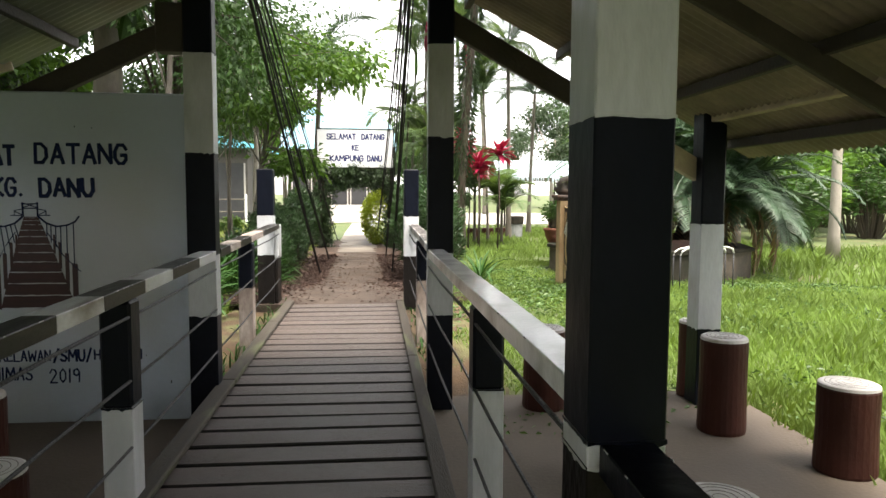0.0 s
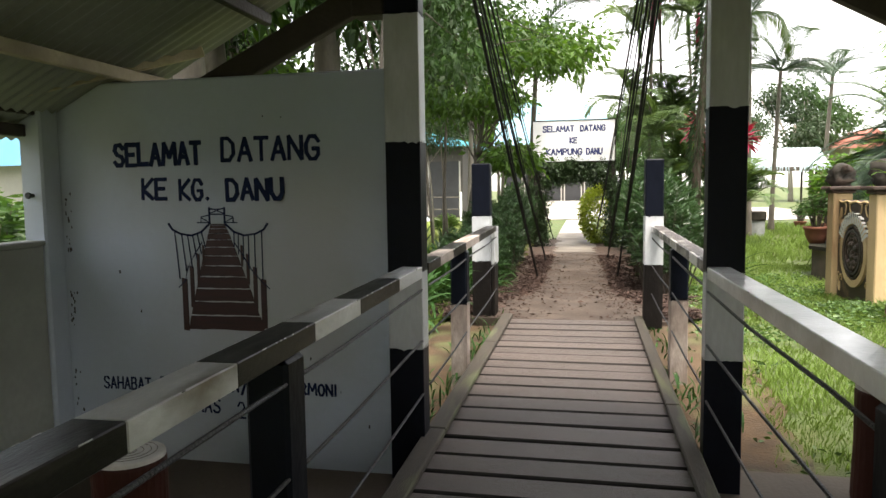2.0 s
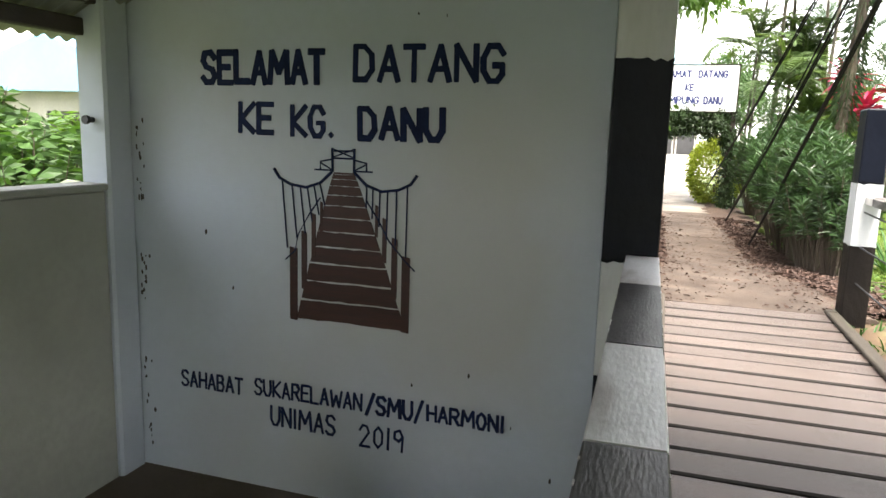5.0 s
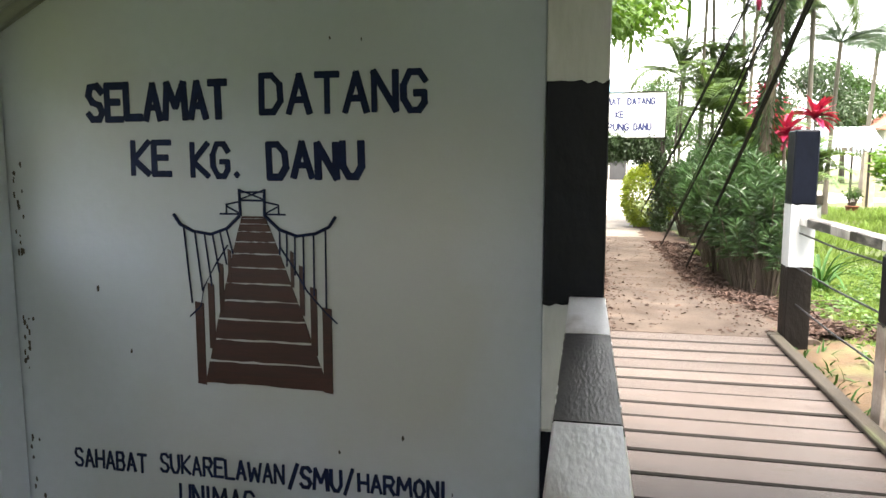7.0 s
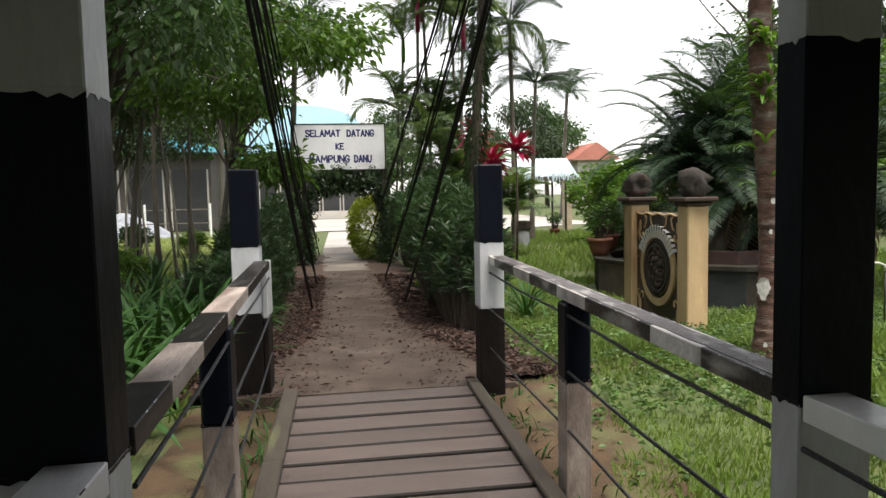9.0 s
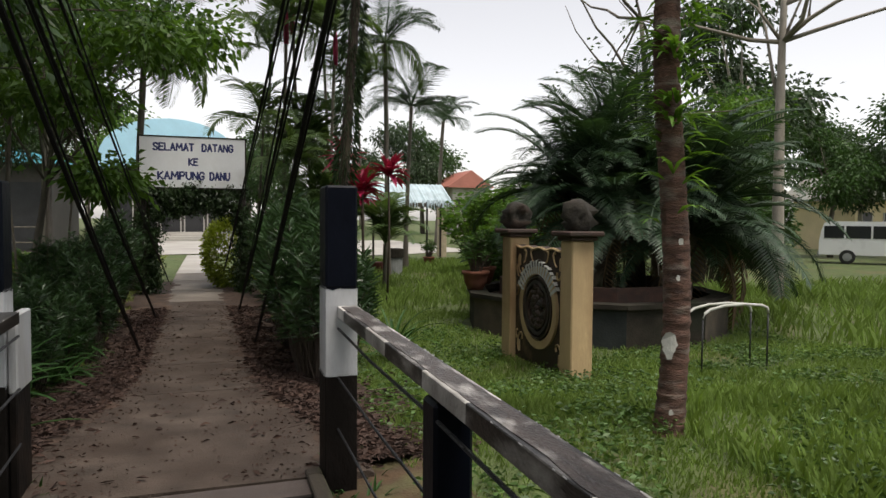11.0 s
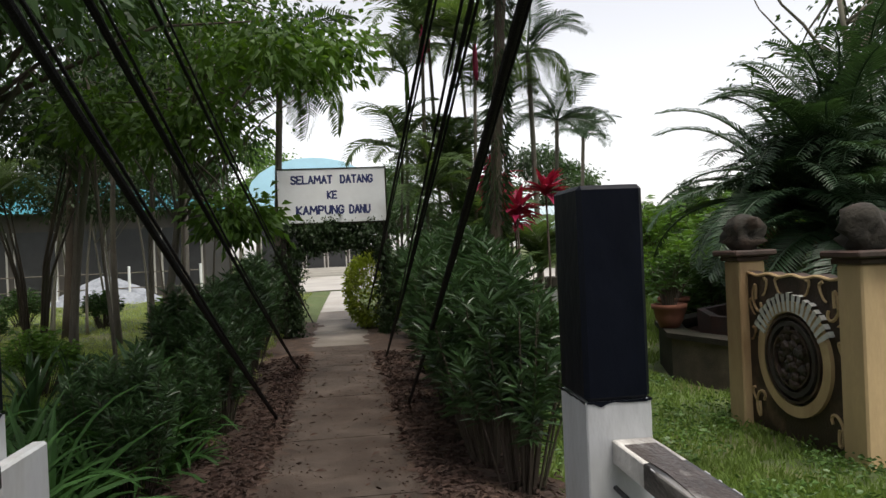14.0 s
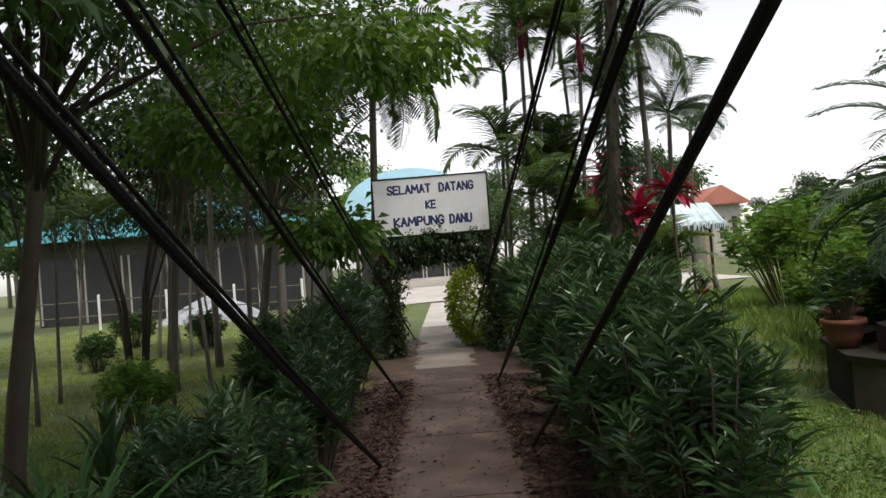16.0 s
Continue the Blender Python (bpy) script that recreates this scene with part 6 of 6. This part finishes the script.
# ---- woods around ----
woods = []
for k in range(5):
    rng = np.random.default_rng(500 + k)
    g = Geo()
    cs = []
    for q in range(7):
        aa = q * 0.9 + k
        p, w, c = clump_points(rng, (1.7 * math.cos(aa) * (q > 0), 1.7 * math.sin(aa) * (q > 0), 4.6 + 0.75 * q), (1.5, 1.5, 0.8), 26, 24, 0.4)
        scatter(g, p, w, 0.34, 0.17, rng)
        cs.append(c)
    c = np.concatenate(cs)
    t = Geo()
    t.tube([(0, 0, -0.3), (0.1, 0.05, 2.5), (0.2 * (k - 2), 0.1, 6.5)], [0.24, 0.19, 0.09], 8, rough=0.05)
    for j in range(0, 182, 20):
        t.tube([(0.08 * (k - 2), 0.08, 4.2), tuple(c[j] * 0.5 + np.array([0, 0, 2.2])), tuple(c[j])], [0.09, 0.06, 0.02], 5)
    woods.append((t.mesh("trunk", BARKP if k % 2 else BARK, smooth=True), g.mesh("crown", (LEAF_M, LEAF_D, LEAF_M, LEAF_D, LEAF_L)[k])))
rw = random.Random(88)
# first four stand unseen behind the camera, added to darken the pavilion
plan = [(-7.5, -8.5, 1.0), (-3.5, -9.0, 1.1), (3.6, -8.8, 1.0), (7.8, -8.0, 1.1), (-8.0, 16.6, 0.9), (31.5, 33.0, 0.7), (35.0, 31.5, 0.8), (28.0, 34.5, 0.7), (37.0, 36.0, 0.75), (20.0, 28.0, 0.7), (25, 33, 0.9), (29, 37, 1.3), (24, 16, 1.0), (35, 24, 1.2),
        (-6.0, 11.8, 1.25), (-4.4, 12.6, 1.3), (-8.4, 14, 1.35), (-5.2, 9.6, 1.25), (-13, 24, 1.1), (-17, 27, 1.2), (-22, 40, 1.1)]
for i in range(84):
    a = radians(rw.uniform(-70, 70))
    d = rw.uniform(76, 130)
    plan.append((d * math.sin(a), d * math.cos(a), rw.uniform(0.9, 1.5) * (0.55 if 0.3 < a < 0.75 else 1)))
# more unseen trees behind the start, added to block the low sky
for i in range(14):
    plan.append((rw.uniform(-22, 22), rw.uniform(-26, -12), rw.uniform(0.9, 1.3)))
for i in range(16):
    a = radians(rw.uniform(60, 120) * rw.choice((-1, 1)))
    d = rw.uniform(28, 60)
    plan.append((d * math.sin(a), d * math.cos(a), rw.uniform(0.9, 1.3)))
for i, (x, y, s) in enumerate(plan):
    t, c = woods[i % 5]
    root = thing("woodland_tree", "tall woodland tree with a pale trunk and loose crown", "tree", (x, y, ground_z(x, y)), "woodland trees", turn=rw.uniform(0, 360))
    root.scale = (s, s, s * rw.uniform(0.9, 1.15))
    part("trunk", t, BARK, root)
    part("crown", c, LEAF_M, root)
tree("bare_tree", "tall tree with thin bare branches behind the cycads", 11.5, 20.5, 7.5, 0.16, [(-0.5, 0.5, 5.2, 1.8, 1.8, 1.0), (1.0, 0.3, 6.6, 1.6, 1.6, 0.7)], LEAF_M, BARK, 0.18, 51, (-0.4, 0.3), 12, 16, 0.45, bare=12)
tree("bare_tree", "tall tree with thin bare branches above the lawn", 12.4, 17.2, 8.0, 0.2, [(0.3, 0.5, 7.0, 1.9, 1.9, 0.8)], LEAF_M, BARKP, 0.14, 52, (0.4, 0.3), 5, 10, 0.3, bare=12)

# ---- grass and litter ----
def lawn_grass(name, label, areas, seed, material=GRASS):
    rng = np.random.default_rng(seed)
    g = Geo()
    for x0, x1, y0, y1, n, lo, hi in areas:
        xs, ys = rng.uniform(x0, x1, n), rng.uniform(y0, y1, n)
        for x, y in zip(xs.tolist(), ys.tolist()):
            if abs(x - path_x(y)) < (1.35 + 0.25 * noise.noise((x, y, 0)) if y > 8.3 else 1.35 + 0.4 * noise.noise((x * 1.5, y * 1.5, 8))):
                continue
            if (x - 6.5) ** 2 + (y - 15.4) ** 2 < 5.6:
                continue
            thin = noise.noise((x * 0.7, y * 0.7, 3))
            if thin < -0.28 and rng.random() < 0.75:
                continue
            z = ground_z(x, y) - 0.01
            a = rng.uniform(0, 6.283)
            h = rng.uniform(lo, hi) * (1 + 0.8 * max(0, thin))
            w = 0.005 + 0.035 * h
            cx, sx = math.cos(a), math.sin(a)
            le = rng.uniform(0.1, 0.6) * h
            b = len(g.v)
            g.v += [(x - sx * w, y + cx * w, z), (x + sx * w, y - cx * w, z), (x + cx * le * 0.4, y + sx * le * 0.4, z + h * 0.65), (x + cx * le, y + sx * le, z + h * 0.95)]
            g.f += [(b, b + 1, b + 2), (b, b + 2, b + 3)]
    ob = whole(name, g, material, label, "grass", kind="stuff")
    return ob


lawn_grass("lawn_grass", "rough green lawn grass beside the bridge", [(0.8, 5.0, 5.2, 12.0, 52000, 0.03, 0.085), (0.9, 9.0, 9.0, 18.0, 52000, 0.04, 0.13), (2.9, 9.0, 1.0, 9.0, 48000, 0.06, 0.22), (2.0, 14.0, 18.0, 34.0, 22000, 0.12, 0.3), (9.0, 20.0, 4.0, 20.0, 16000, 0.15, 0.4)], 1)
lawn_grass("lawn_grass", "short green lawn grass among the trees", [(-6.0, -1.0, 5.2, 14.0, 14000, 0.06, 0.18), (-9.0, -1.5, 14.0, 17.0, 8000, 0.05, 0.14)], 2)
lawn_grass("lawn_grass", "short yellow-green lawn before the open hall, coloured as sunlit", [(-11.0, -1.5, 17.0, 26.0, 30000, 0.04, 0.1), (-18.0, -2.0, 26.0, 40.0, 30000, 0.06, 0.12)], 3, GRASS_SUNLIT)
rng = np.random.default_rng(31)
g = Geo()
pts = []
for i in range(13000):
    y = 8.5 + 11 * rng.uniform(0, 1) ** 1.4
    s = rng.choice((-1, 1))
    x = path_x(y) + s * (0.6 + 0.35 * (1 - smoothstep(8.4, 11.6, y)) + abs(rng.normal()) * 0.42)
    off = abs(x - path_x(y)) - 0.6 - 0.35 * (1 - smoothstep(8.4, 11.6, y))
    pts.append((x, y, path_z(y) + 0.028 if off < 0.45 else max(path_z(y) - 0.03, ground_z(x, y) + 0.035)))
for i in range(300):
    y = rng.uniform(8.4, 19)
    pts.append((path_x(y) + rng.choice((-1, 1)) * (0.9 - 0.75 * rng.uniform(0, 1) ** 2), y, path_z(y) + 0.012))
pts = np.array(pts)
crumbs = []
while len(crumbs) < 3200:
    y = 8.36 + 12 * rng.uniform(0, 1) ** 1.6
    half = 0.67 + 0.42 * (1 - smoothstep(8.4, 11.6, y))
    u = rng.uniform(0.0, 1.05)
    if rng.uniform() > 0.06 + u ** 3 + 0.35 * max(0, noise.noise((u * 4, y * 1.7, 5))):
        continue
    crumbs.append((path_x(y) + rng.choice((-1, 1)) * u * half, y, path_z(y) + 0.006))
crumbs = np.array(crumbs)
w = rng.normal(size=pts.shape)
w[:, 2] = rng.uniform(0, 0.25, len(pts))
scatter(g, pts, w, 0.085, 0.028, rng, 0.2, 0.15)
w = rng.normal(size=crumbs.shape)
w[:, 2] = rng.uniform(0, 0.12, len(crumbs))
scatter(g, crumbs, w, 0.032, 0.014, rng, 0.15, 0.1)
whole("leaf_litter", g, LITTER, "dry brown fallen leaves along the path edges", "leaves", kind="stuff")
g = Geo()
for i in range(320):
    y = rng.uniform(8.7, 16)
    s = rng.choice((-1, 1))
    x = path_x(y) + s * (0.75 + 0.35 * (1 - smoothstep(8.4, 11.6, y)) + abs(rng.normal()) * 0.3)
    q, ln = rng.uniform(0, 6.28), rng.uniform(0.12, 0.45)
    z = max(path_z(y), ground_z(x, y)) + 0.02
    g.tube([(x, y, z), (x + ln * 0.5 * math.cos(q), y + ln * 0.5 * math.sin(q), z + 0.02), (x + ln * math.cos(q + 0.2), y + ln * math.sin(q + 0.2), z + 0.005)], [0.005, 0.004, 0.002], 4)
whole("fallen_twigs", g, LITTER, "thin dry fallen twigs beside the path", "twigs", kind="stuff")
# broad-leaved weeds in the lawn
pts, ways = [], []
while len(pts) < 19000:
    x, y = rng.uniform(0.9, 8.5), rng.uniform(4.0, 15.5)
    if noise.noise((x * 1.1, y * 1.1, 9)) + 0.15 * rng.normal() < 0.05 or abs(x - path_x(y)) < 1.2 or (x - 6.5) ** 2 + (y - 15.4) ** 2 < 6:
        continue
    q = rng.uniform(0, 6.28)
    for k in range(4):
        pts.append((x + 0.03 * rng.normal(), y + 0.03 * rng.normal(), ground_z(x, y) + rng.uniform(0.03, 0.13)))
        ways.append((math.cos(q + k * 1.57), math.sin(q + k * 1.57), rng.uniform(-0.1, 0.5)))
g = Geo()
scatter(g, np.array(pts), np.array(ways), 0.06, 0.03, rng, 0.2, 0.2)
whole("lawn_weeds", g, WEED, "low broad-leaved weeds in the lawn", "weeds", kind="stuff")
# weeds growing along the deck edge
g = Geo()
for i in range(300):
    s = rng.choice((-1, 1))
    y = rng.uniform(5.0, 8.9)
    x = (0.56 if s > 0 else -0.98) + s * abs(rng.normal()) * 0.14
    g.blade((x, y, -0.1), (rng.normal() * 0.5, rng.normal() * 0.5, 1), rng.uniform(0.06, 0.19), 0.018, 3, 1.3)
whole("edge_weeds", g, STRAP, "small weeds growing along the deck edge", "weeds", kind="stuff")
